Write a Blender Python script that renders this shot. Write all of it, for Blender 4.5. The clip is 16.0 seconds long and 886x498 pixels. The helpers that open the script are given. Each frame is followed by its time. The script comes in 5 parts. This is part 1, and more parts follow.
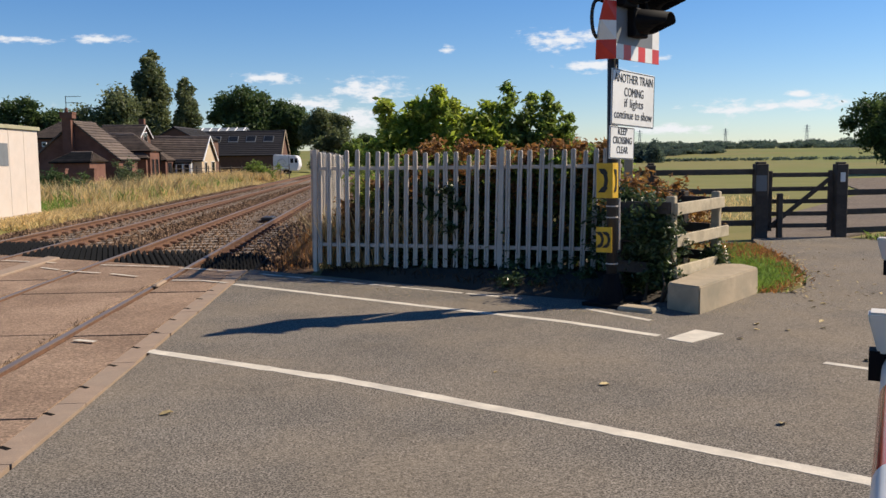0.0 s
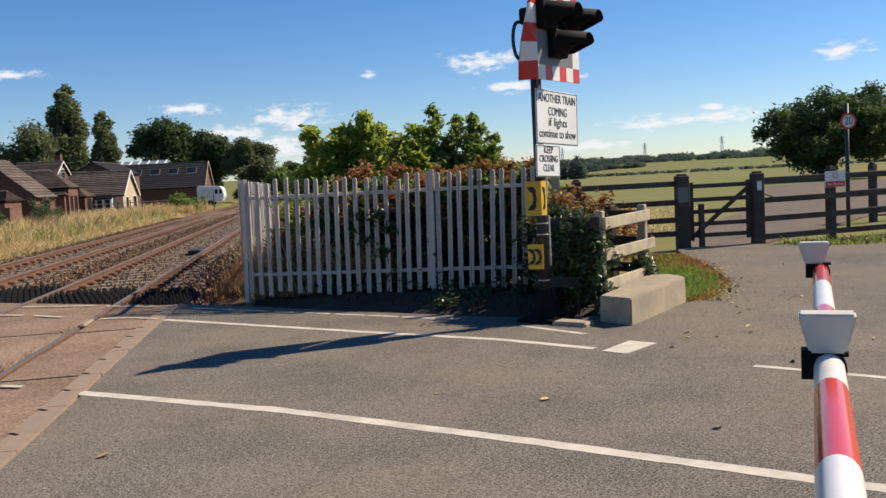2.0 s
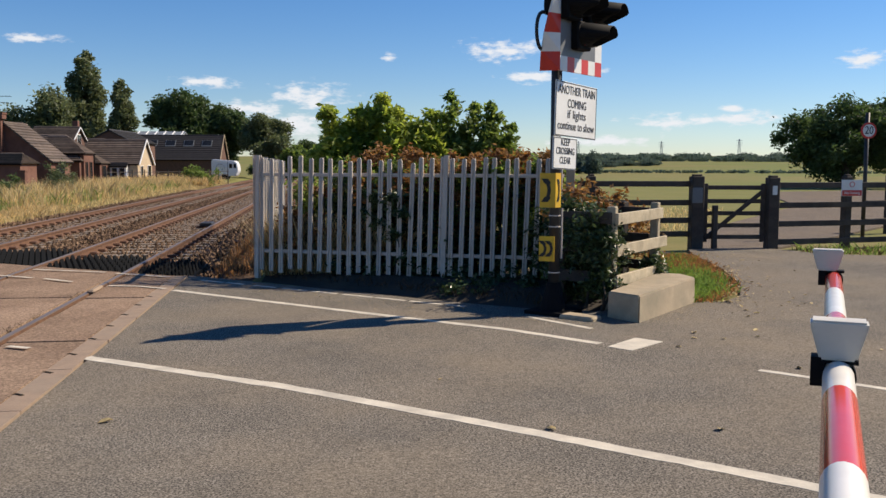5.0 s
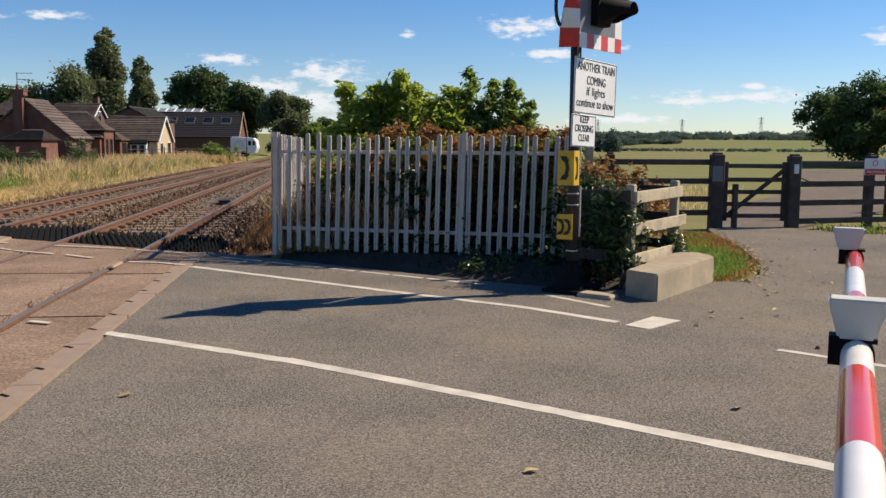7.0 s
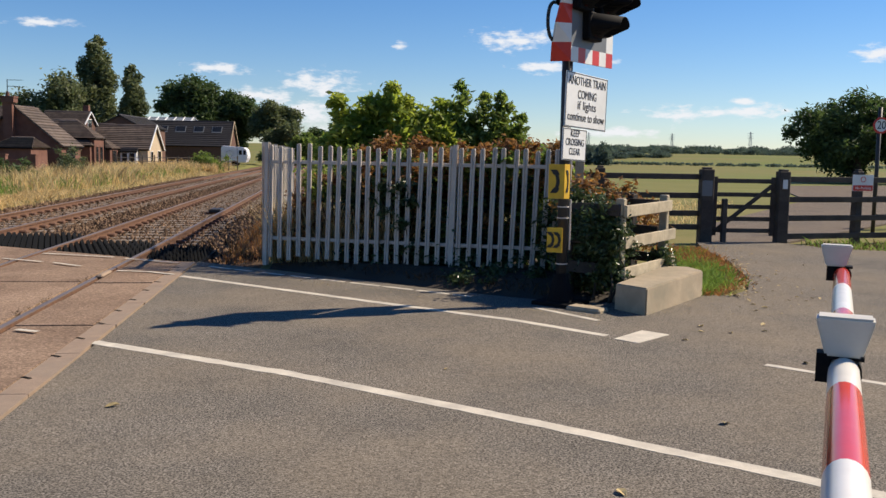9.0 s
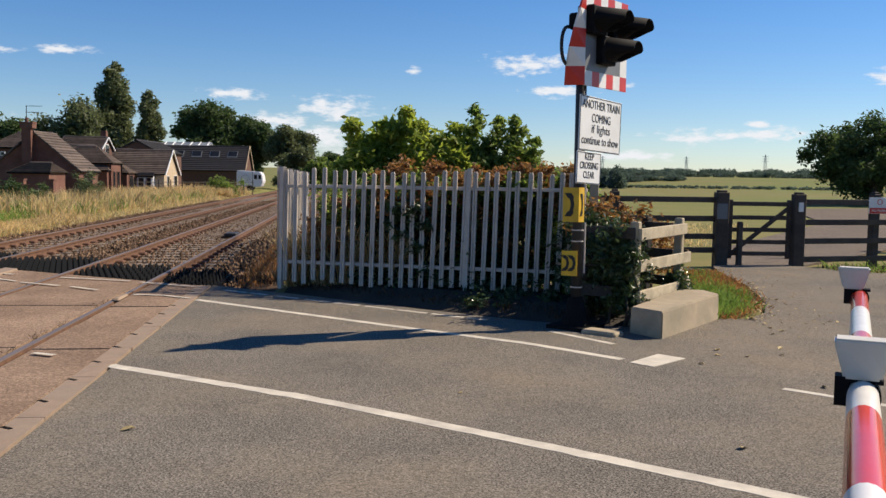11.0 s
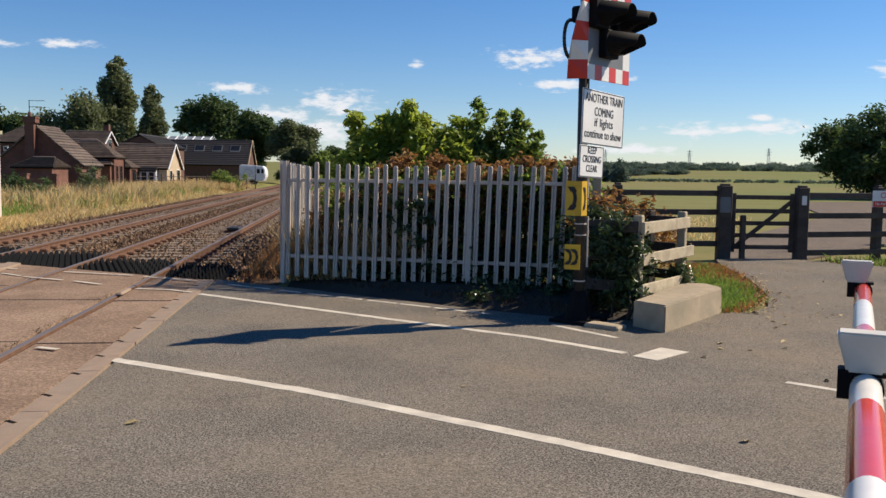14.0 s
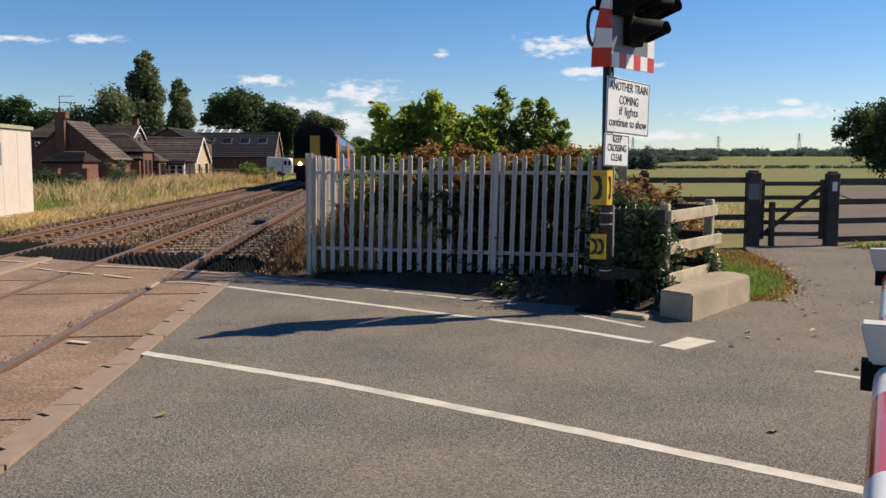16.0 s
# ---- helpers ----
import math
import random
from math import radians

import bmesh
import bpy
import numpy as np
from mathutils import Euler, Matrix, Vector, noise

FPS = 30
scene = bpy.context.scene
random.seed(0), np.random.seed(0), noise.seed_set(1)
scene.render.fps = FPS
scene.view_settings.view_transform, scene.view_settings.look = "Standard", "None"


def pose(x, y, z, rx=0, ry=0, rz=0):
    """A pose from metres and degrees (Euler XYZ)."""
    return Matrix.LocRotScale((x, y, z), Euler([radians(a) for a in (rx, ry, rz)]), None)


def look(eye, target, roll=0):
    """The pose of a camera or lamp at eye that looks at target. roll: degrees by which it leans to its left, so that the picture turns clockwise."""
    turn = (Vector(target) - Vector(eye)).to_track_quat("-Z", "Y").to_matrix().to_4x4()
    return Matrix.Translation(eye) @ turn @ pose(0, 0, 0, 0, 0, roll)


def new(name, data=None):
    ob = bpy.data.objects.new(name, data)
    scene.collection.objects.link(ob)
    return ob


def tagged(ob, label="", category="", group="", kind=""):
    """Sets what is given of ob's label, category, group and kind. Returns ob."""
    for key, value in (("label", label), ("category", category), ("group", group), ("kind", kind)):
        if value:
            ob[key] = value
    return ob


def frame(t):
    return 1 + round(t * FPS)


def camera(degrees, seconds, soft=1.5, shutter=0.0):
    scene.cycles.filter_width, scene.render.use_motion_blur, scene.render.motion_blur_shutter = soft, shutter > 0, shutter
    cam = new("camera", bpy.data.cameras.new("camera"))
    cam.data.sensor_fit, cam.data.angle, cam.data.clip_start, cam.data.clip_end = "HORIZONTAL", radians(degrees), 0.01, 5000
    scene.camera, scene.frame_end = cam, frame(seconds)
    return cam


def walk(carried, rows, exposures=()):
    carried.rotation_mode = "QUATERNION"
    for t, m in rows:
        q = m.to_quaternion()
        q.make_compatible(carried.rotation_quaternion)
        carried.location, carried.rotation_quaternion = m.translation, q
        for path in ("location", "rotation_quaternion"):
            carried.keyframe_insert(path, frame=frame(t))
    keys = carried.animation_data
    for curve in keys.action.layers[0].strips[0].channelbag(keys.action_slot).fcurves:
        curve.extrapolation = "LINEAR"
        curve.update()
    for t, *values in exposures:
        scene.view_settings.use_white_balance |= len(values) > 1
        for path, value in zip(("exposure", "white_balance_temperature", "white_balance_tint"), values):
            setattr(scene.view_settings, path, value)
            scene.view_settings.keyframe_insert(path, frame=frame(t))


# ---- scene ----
cam = camera(52.63, 16.0)

PATH = [
    (0.0, pose(0.039, 0.025, 1.601, 84.22, 0.71, 0.66)),
    (0.5, pose(0.009, 0.015, 1.608, 84.91, 2.21, 1.34)),
    (1.0, pose(0.010, 0.002, 1.603, 84.95, 2.54, -0.29)),
    (1.5, pose(0.012, 0.000, 1.601, 84.68, 3.42, -1.94)),
    (2.0, pose(0.001, -0.005, 1.605, 85.54, 3.00, -4.03)),
    (2.5, pose(-0.001, -0.001, 1.608, 87.70, 0.53, -4.29)),
    (3.0, pose(-0.006, -0.008, 1.602, 87.22, -0.40, -3.93)),
    (3.5, pose(-0.005, 0.004, 1.598, 86.01, -0.16, -3.47)),
    (4.0, pose(-0.010, 0.002, 1.599, 85.57, -0.12, -3.23)),
    (6.5, pose(-0.001, 0.003, 1.595, 83.51, -0.43, -2.81)),
    (7.0, pose(0.001, 0.010, 1.593, 83.31, -0.34, -1.93)),
    (7.5, pose(-0.001, 0.010, 1.592, 82.87, -0.37, -1.96)),
    (8.0, pose(0.001, 0.011, 1.594, 82.99, -0.52, -2.12)),
    (8.5, pose(-0.001, 0.008, 1.596, 83.27, -0.63, -2.28)),
    (9.0, pose(-0.002, 0.004, 1.601, 84.04, -0.96, -2.51)),
    (9.5, pose(-0.006, 0.001, 1.599, 85.85, -0.97, -2.06)),
    (12.0, pose(-0.004, -0.003, 1.600, 85.37, -0.81, -1.56)),
    (12.5, pose(-0.000, -0.000, 1.600, 85.40, -0.90, -1.60)),
    (13.0, pose(-0.003, 0.001, 1.599, 85.29, -0.90, -1.60)),
    (13.5, pose(-0.002, -0.004, 1.598, 85.18, -0.71, -1.53)),
    (14.0, pose(-0.005, -0.003, 1.599, 85.15, -0.71, -1.44)),
    (14.5, pose(-0.001, -0.005, 1.600, 85.17, -0.64, -1.43)),
    (15.0, pose(-0.000, -0.005, 1.600, 85.12, -0.50, -1.45)),
    (15.5, pose(0.000, 0.000, 1.597, 85.07, -0.46, -1.40)),
    (16.0, pose(0.018, -0.006, 1.613, 84.48, 0.03, 0.24)),
]
walk(cam, PATH, exposures=((0.0, 0.0), (1.5, -0.03), (2.2, 0.05), (2.6, 0.06), (3.0, 0.13), (3.3, 0.06), (3.6, 0.0), (4.2, -0.05), (6.3, 0.0), (9.5, 0.0), (12.0, -0.03), (16.0, -0.03)))

# ---- light ----
SUN_DIR = Vector((3.9, 1.25, 3.5)).normalized()
sun = new("sun", bpy.data.lights.new("sun", "SUN"))
sun.data.energy, sun.data.angle, sun.data.color = 6.9, radians(0.53), (1.0, 0.86, 0.68)
sun.matrix_world = look(SUN_DIR * 60, (0, 0, 0))

CLOUDS = [  # azimuth to the right of +y, elevation, half width, half height, all in degrees
    (-11.3, 5.05, 1.7, 0.32), (-5.3, 4.3, 2.2, 0.75), (-9.1, 3.5, 2.2, 0.5), (-5.9, 2.5, 1.7, 0.9), (-0.3, 6.7, 0.55, 0.24), (-21.2, 7.2, 1.5, 0.26), (-25.5, 7.0, 1.4, 0.2),
    (6.9, 7.25, 2.3, 0.6), (8.9, 5.55, 1.7, 0.38), (17.5, 2.8, 2.4, 0.42), (21.0, 3.5, 1.1, 0.24), (21.6, 2.9, 1.9, 0.4), (28.1, 6.2, 1.3, 0.42), (13.5, 1.6, 3.0, 0.3),
    (-28, 3.2, 3, 0.4), (12.6, 5.9, 0.7, 0.16), (36, 4, 3, 0.8), (-45, 6, 5, 1.0), (60, 9, 6, 1.5)]


def make_world():
    w = bpy.data.worlds.new("sky")
    scene.world = w
    w.use_nodes = True
    nt = w.node_tree
    N, L = nt.nodes, nt.links
    N.clear()
    out, bg = N.new("ShaderNodeOutputWorld"), N.new("ShaderNodeBackground")
    sky = N.new("ShaderNodeTexSky")
    sky.sky_type, sky.sun_disc = "NISHITA", False
    sky.sun_elevation, sky.sun_rotation = math.asin(SUN_DIR.z), math.atan2(SUN_DIR.x, SUN_DIR.y)
    sky.air_density, sky.dust_density, sky.ozone_density = 1.0, 0.0, 1.5
    bg.inputs["Strength"].default_value = 0.099
    tc = N.new("ShaderNodeTexCoord")
    sep = N.new("ShaderNodeSeparateXYZ")
    L.new(tc.outputs["Generated"], sep.inputs[0])

    def m(op, a, b=None, c=None):
        n = N.new("ShaderNodeMath")
        n.operation = op
        for i, v in enumerate((a, b, c)):
            if v is None:
                continue
            if isinstance(v, (int, float)):
                n.inputs[i].default_value = v
            else:
                L.new(v, n.inputs[i])
        return n.outputs[0]
    az = m("MULTIPLY", m("ARCTAN2", sep.outputs[0], sep.outputs[1]), 57.2958)
    el = m("MULTIPLY", m("ARCSINE", sep.outputs[2]), 57.2958)
    comb = N.new("ShaderNodeCombineXYZ")
    L.new(az, comb.inputs[0])
    L.new(m("MULTIPLY", el, 2.6), comb.inputs[1])
    nz = N.new("ShaderNodeTexNoise")
    nz.inputs["Scale"].default_value, nz.inputs["Detail"].default_value, nz.inputs["Roughness"].default_value = 0.85, 8, 0.6
    L.new(comb.outputs[0], nz.inputs["Vector"])
    wob = m("MULTIPLY", m("SUBTRACT", nz.outputs[0], 0.5), 3.4)
    total = None
    for a, e, hw, hh in CLOUDS:
        dx = m("DIVIDE", m("SUBTRACT", az, a), hw * 1.12)
        dy = m("DIVIDE", m("SUBTRACT", el, e), hh * 1.15)
        d = m("SQRT", m("ADD", m("MULTIPLY", dx, dx), m("MULTIPLY", dy, dy)))
        v = m("SUBTRACT", 1.0, d)
        total = v if total is None else m("MAXIMUM", total, v)
    ramp = N.new("ShaderNodeMapRange")
    ramp.interpolation_type = "SMOOTHSTEP"
    ramp.inputs["From Min"].default_value, ramp.inputs["From Max"].default_value = -0.1, 0.95
    L.new(m("ADD", total, wob), ramp.inputs["Value"])
    mix = N.new("ShaderNodeMix")
    mix.data_type = "RGBA"
    L.new(m("MULTIPLY", ramp.outputs[0], 0.95), mix.inputs["Factor"])
    hs = N.new("ShaderNodeHueSaturation")
    hs.inputs["Saturation"].default_value, hs.inputs["Value"].default_value = 1.22, 1.0
    tint = N.new("ShaderNodeMix")
    tint.data_type, tint.blend_type = "RGBA", "MULTIPLY"
    tint.inputs["Factor"].default_value, tint.inputs["B"].default_value = 1.0, (0.85, 0.94, 1.17, 1)
    L.new(sky.outputs[0], tint.inputs["A"])
    L.new(tint.outputs["Result"], hs.inputs["Color"])
    L.new(hs.outputs[0], mix.inputs["A"])
    mix.inputs["B"].default_value = (9.0, 9.1, 9.4, 1)
    L.new(mix.outputs["Result"], bg.inputs["Color"])
    L.new(bg.outputs[0], out.inputs[0])


make_world()


# ---- materials ----
def mat(name, a, b=None, scale=6.0, rough=0.8, bump=0.3, metal=0.0, fine=None, c=None, cscale=0.7, camt=0.5, spec=0.4, stretch=(1, 1, 1), rand=0.0,
        leaf=0.0, emit=None, dist=0.01, island=False, fc=None, grit=0.0):
    """Two colours over a noise, a third over a broad one, bump from fine noise."""
    mt = bpy.data.materials.new(name)
    mt.use_nodes = True
    N, L = mt.node_tree.nodes, mt.node_tree.links
    p = N["Principled BSDF"]
    p.inputs["Roughness"].default_value, p.inputs["Metallic"].default_value = rough, metal
    p.inputs["Specular IOR Level"].default_value = spec
    tc, mp = N.new("ShaderNodeTexCoord"), N.new("ShaderNodeMapping")
    mp.inputs["Scale"].default_value = stretch
    L.new(tc.outputs["Object"], mp.inputs[0])

    def nz(s, d=6, r=0.62):
        n = N.new("ShaderNodeTexNoise")
        n.inputs["Scale"].default_value, n.inputs["Detail"].default_value, n.inputs["Roughness"].default_value = s, d, r
        L.new(mp.outputs[0], n.inputs["Vector"])
        return n.outputs[0]

    def ramp(v, lo, hi):
        n = N.new("ShaderNodeMapRange")
        n.inputs["From Min"].default_value, n.inputs["From Max"].default_value = lo, hi
        L.new(v, n.inputs["Value"])
        return n.outputs[0]

    def mixc(f, x, y):
        n = N.new("ShaderNodeMix")
        n.data_type = "RGBA"
        if isinstance(f, float):
            n.inputs["Factor"].default_value = f
        else:
            L.new(f, n.inputs["Factor"])
        for k, v in (("A", x), ("B", y)):
            if isinstance(v, tuple):
                n.inputs[k].default_value = (*v, 1)
            else:
                L.new(v, n.inputs[k])
        return n.outputs["Result"]
    b = b or tuple(v * 0.75 for v in a)
    col = mixc(ramp(nz(scale), 0.36, 0.64), a, b)
    if fine:
        col = mixc(ramp(nz(fine, 3), 0.4, 0.62), col, fc or mixc(0.55, col, b))
    if c:
        f = N.new("ShaderNodeMath")
        f.operation = "MULTIPLY"
        L.new(ramp(nz(cscale, 4), 0.42, 0.66), f.inputs[0])
        f.inputs[1].default_value = camt
        col = mixc(f.outputs[0], col, c)
    if rand:
        src = N.new("ShaderNodeNewGeometry").outputs["Random Per Island"] if island else N.new("ShaderNodeObjectInfo").outputs["Random"]
        h = N.new("ShaderNodeHueSaturation")
        r1 = N.new("ShaderNodeMapRange")
        r1.inputs["To Min"].default_value, r1.inputs["To Max"].default_value = 1 - rand, 1 + rand
        L.new(src, r1.inputs["Value"])
        L.new(r1.outputs[0], h.inputs["Value"])
        L.new(col, h.inputs["Color"])
        col = h.outputs[0]
    if grit:
        vo, sp, r2, h2 = N.new("ShaderNodeTexVoronoi"), N.new("ShaderNodeSeparateColor"), N.new("ShaderNodeMapRange"), N.new("ShaderNodeHueSaturation")
        vo.inputs["Scale"].default_value = grit
        L.new(mp.outputs[0], vo.inputs["Vector"])
        L.new(vo.outputs["Color"], sp.inputs[0])
        r2.inputs["To Min"].default_value, r2.inputs["To Max"].default_value = 0.68, 1.32
        L.new(sp.outputs[0], r2.inputs["Value"])
        L.new(r2.outputs[0], h2.inputs["Value"])
        L.new(col, h2.inputs["Color"])
        col = h2.outputs[0]
    L.new(col, p.inputs["Base Color"])
    if bump:
        bp = N.new("ShaderNodeBump")
        bp.inputs["Strength"].default_value, bp.inputs["Distance"].default_value = bump, dist
        L.new(nz((fine or scale) * 1.0, 5), bp.inputs["Height"])
        L.new(bp.outputs[0], p.inputs["Normal"])
    if leaf:
        tr, mx = N.new("ShaderNodeBsdfTranslucent"), N.new("ShaderNodeMixShader")
        br = N.new("ShaderNodeHueSaturation")
        br.inputs["Value"].default_value, br.inputs["Saturation"].default_value = 1.5, 1.1
        L.new(col, br.inputs["Color"])
        L.new(br.outputs[0], tr.inputs["Color"])
        mx.inputs[0].default_value = leaf
        L.new(p.outputs[0], mx.inputs[1])
        L.new(tr.outputs[0], mx.inputs[2])
        L.new(mx.outputs[0], N["Material Output"].inputs[0])
    if emit:
        p.inputs["Emission Color"].default_value, p.inputs["Emission Strength"].default_value = (*emit[0], 1), emit[1]
    return mt


M = dict(
    asphalt=mat("asphalt", (0.3, 0.265, 0.218), (0.232, 0.207, 0.173), 0.9, 0.92, 0.4, fine=85, fc=(0.036, 0.033, 0.029), c=(0.226, 0.186, 0.136), cscale=0.4, camt=0.7, dist=0.01, spec=0.06, grit=75),
    path=mat("old_asphalt", (0.225, 0.187, 0.15), (0.175, 0.146, 0.12), 1.6, 0.9, 0.5, fine=60, fc=(0.09, 0.075, 0.06), c=(0.2, 0.155, 0.11), cscale=0.5, camt=0.6, spec=0.06, grit=60),
    ground=mat("dry_grass_ground", (0.155, 0.15, 0.05), (0.22, 0.185, 0.075), 0.25, 0.95, 0.4, fine=9, c=(0.13, 0.17, 0.045), cscale=0.012, camt=1.0, spec=0.1),
    ballastbed=mat("ballast_bed", (0.15, 0.105, 0.075), (0.07, 0.05, 0.038), 14, 0.95, 0.9, fine=40, c=(0.2, 0.12, 0.07), cscale=0.5, camt=0.6, dist=0.03, spec=0.04),
    stone=mat("ballast_stone", (0.2, 0.132, 0.085), (0.115, 0.076, 0.05), 5, 0.95, 0.3, fine=60, rand=0.75, island=True, spec=0.05),
    deck=mat("crossing_panel", (0.3, 0.205, 0.14), (0.235, 0.16, 0.112), 3.0, 0.9, 0.7, fine=45, fc=(0.17, 0.12, 0.085), c=(0.35, 0.25, 0.175), cscale=0.8, camt=0.6, rand=0.06, spec=0.08, grit=60),
    edgeconc=mat("edge_concrete", (0.33, 0.24, 0.17), (0.26, 0.19, 0.135), 7, 0.9, 0.4, fine=80, c=(0.25, 0.2, 0.15), cscale=2, camt=0.5),
    concrete=mat("concrete", (0.45, 0.36, 0.245), (0.35, 0.28, 0.19), 5, 0.9, 0.5, fine=60, c=(0.22, 0.2, 0.14), cscale=1.7, camt=0.6),
    paint=mat("road_paint", (0.68, 0.62, 0.5), (0.56, 0.5, 0.4), 9, 0.75, 0.3, fine=70, c=(0.33, 0.3, 0.25), cscale=3, camt=0.55),
    rust=mat("rusty_steel", (0.19, 0.095, 0.05), (0.115, 0.06, 0.037), 8, 0.85, 0.4, fine=50),
    railtop=mat("worn_rail_head", (0.3, 0.24, 0.2), (0.22, 0.17, 0.14), 3, 0.5, 0.1, metal=0.6, stretch=(1, .1, 1)),
    sleeper=mat("sleeper_concrete", (0.27, 0.22, 0.17), (0.19, 0.15, 0.115), 6, 0.95, 0.4, fine=40, rand=0.15),
    rubber=mat("black_rubber", (0.007, 0.007, 0.007), (0.004, 0.004, 0.004), 8, 0.7, 0.0, spec=0.12),
    galv=mat("galvanised_steel", (0.62, 0.545, 0.46), (0.52, 0.45, 0.38), 9, 0.6, 0.12, metal=0.0, fine=45, c=(0.42, 0.375, 0.325), cscale=2.5, camt=0.5, rand=0.08),
    darkwood=mat("weathered_dark_timber", (0.066, 0.052, 0.042), (0.04, 0.033, 0.028), 5, 0.85, 0.5, fine=30, stretch=(1, 1, 1), c=(0.12, 0.1, 0.08), cscale=2, camt=0.5),
    # bleached wood, raised further in colour to carry the sun on its rails
    greywood=mat("bleached_sunlit_timber", (0.55, 0.47, 0.33), (0.4, 0.33, 0.22), 4, 0.85, 0.5, fine=35, c=(0.22, 0.19, 0.13), cscale=3, camt=0.6),
    black=mat("black_paint", (0.006, 0.006, 0.007), (0.004, 0.004, 0.005), 6, 0.7, 0.1, c=(0.012, 0.012, 0.012), cscale=4, camt=0.5, spec=0.12),
    polegrey=mat("dark_grey_post_paint", (0.03, 0.03, 0.031), (0.02, 0.02, 0.021), 6, 0.55, 0.15, c=(0.06, 0.057, 0.054), cscale=3, camt=0.6),
    boardgrey=mat("grey_board", (0.17, 0.18, 0.19), (0.14, 0.15, 0.16), 5, 0.5, 0.05),
    white=mat("white_sign_face", (0.78, 0.78, 0.76), (0.7, 0.7, 0.67), 4, 0.45, 0.04, c=(0.6, 0.6, 0.56), cscale=3, camt=0.4),
    boomwhite=mat("boom_white", (0.82, 0.79, 0.72), (0.76, 0.73, 0.66), 5, 0.25, 0.0, c=(0.6, 0.58, 0.54), cscale=6, camt=0.35, spec=0.5),
    boomred=mat("boom_red", (0.66, 0.05, 0.022), (0.58, 0.04, 0.02), 5, 0.16, 0.0, c=(0.6, 0.075, 0.04), cscale=7, camt=0.4, spec=0.75),
    red=mat("reflective_red", (0.6, 0.045, 0.03), (0.5, 0.04, 0.03), 5, 0.4, 0.04),
    yellow=mat("yellow_enamel", (0.72, 0.44, 0.025), (0.62, 0.37, 0.02), 5, 0.42, 0.06, c=(0.5, 0.3, 0.03), cscale=5, camt=0.4),
    ink=mat("black_lettering", (0.015, 0.015, 0.016), None, 5, 0.5, 0),
    lampwhite=mat("lamp_housing_plastic", (0.64, 0.6, 0.51), (0.57, 0.53, 0.45), 6, 0.45, 0.05, c=(0.45, 0.44, 0.41), cscale=5, camt=0.4),
    lens=mat("red_lens", (0.18, 0.008, 0.008), None, 5, 0.12, 0, spec=0.8),
    brick=mat("red_brick", (0.155, 0.068, 0.047), (0.11, 0.05, 0.037), 3, 0.9, 0.3, fine=30, c=(0.22, 0.115, 0.085), cscale=0.6, camt=0.5),
    darkbrick=mat("brown_brick", (0.14, 0.075, 0.055), (0.1, 0.055, 0.04), 3, 0.9, 0.3, fine=30),
    # tone spread between courses also stands in for grazing sunlight streaks
    tile=mat("brown_roof_tile", (0.125, 0.094, 0.076), (0.075, 0.056, 0.046), 2.5, 0.85, 0.3, c=(0.17, 0.13, 0.1), cscale=0.8, camt=0.5, rand=0.3),
    slate=mat("dark_grey_slate", (0.034, 0.031, 0.032), (0.026, 0.024, 0.025), 2.5, 0.7, 0.2, rand=0.1),
    cream=mat("cream_render", (0.5, 0.4, 0.27), (0.42, 0.33, 0.23), 3, 0.85, 0.1),
    upvc=mat("white_upvc", (0.8, 0.8, 0.79), (0.74, 0.74, 0.73), 3, 0.4, 0.02),
    glass=mat("window_glass", (0.02, 0.022, 0.024), (0.015, 0.016, 0.018), 2, 0.12, 0.0, spec=0.4),
    hut=mat("hut_panel", (0.6, 0.51, 0.44), (0.53, 0.455, 0.39), 2.5, 0.6, 0.08, fine=30, c=(0.55, 0.5, 0.45), cscale=1.6, camt=0.5),
    hutrim=mat("hut_roof_trim", (0.36, 0.34, 0.22), (0.28, 0.27, 0.18), 4, 0.8, 0.1),
    bark=mat("bark", (0.09, 0.07, 0.05), (0.05, 0.04, 0.03), 8, 0.95, 0.8, stretch=(1, 1, .3)),
    leaf_light=mat("sycamore_leaf", (0.2, 0.26, 0.05), (0.3, 0.34, 0.075), 1.6, 0.5, 0, leaf=0.55, rand=0.3, island=True),
    leaf_mid=mat("hedge_leaf", (0.12, 0.175, 0.045), (0.18, 0.225, 0.06), 1.2, 0.6, 0, leaf=0.55, rand=0.35, island=True),
    leaf_dark=mat("dark_tree_leaf", (0.05, 0.085, 0.028), (0.08, 0.115, 0.04), 0.5, 0.65, 0, leaf=0.35, rand=0.35, island=True),
    leaf_pop=mat("poplar_leaf", (0.1, 0.125, 0.055), (0.16, 0.18, 0.085), 0.6, 0.55, 0, leaf=0.35, rand=0.35, island=True),
    leaf_brown=mat("dry_bramble_leaf", (0.21, 0.1, 0.045), (0.29, 0.17, 0.06), 3, 0.7, 0, leaf=0.35, rand=0.45, island=True),
    ivy=mat("ivy_leaf", (0.04, 0.065, 0.022), (0.08, 0.11, 0.04), 3, 0.33, 0, leaf=0.2, rand=0.5, spec=0.4, island=True),
    straw=mat("dry_grass", (0.6, 0.475, 0.265), (0.42, 0.315, 0.15), 2, 0.85, 0, leaf=0.45, rand=0.45, island=True),
    weed=mat("dead_brown_weed", (0.105, 0.067, 0.036), (0.06, 0.04, 0.023), 3, 0.9, 0, leaf=0.2, rand=0.5, island=True),
    dryorange=mat("dry_orange_weed", (0.36, 0.19, 0.08), (0.24, 0.12, 0.05), 3, 0.9, 0, leaf=0.35, rand=0.45, island=True),
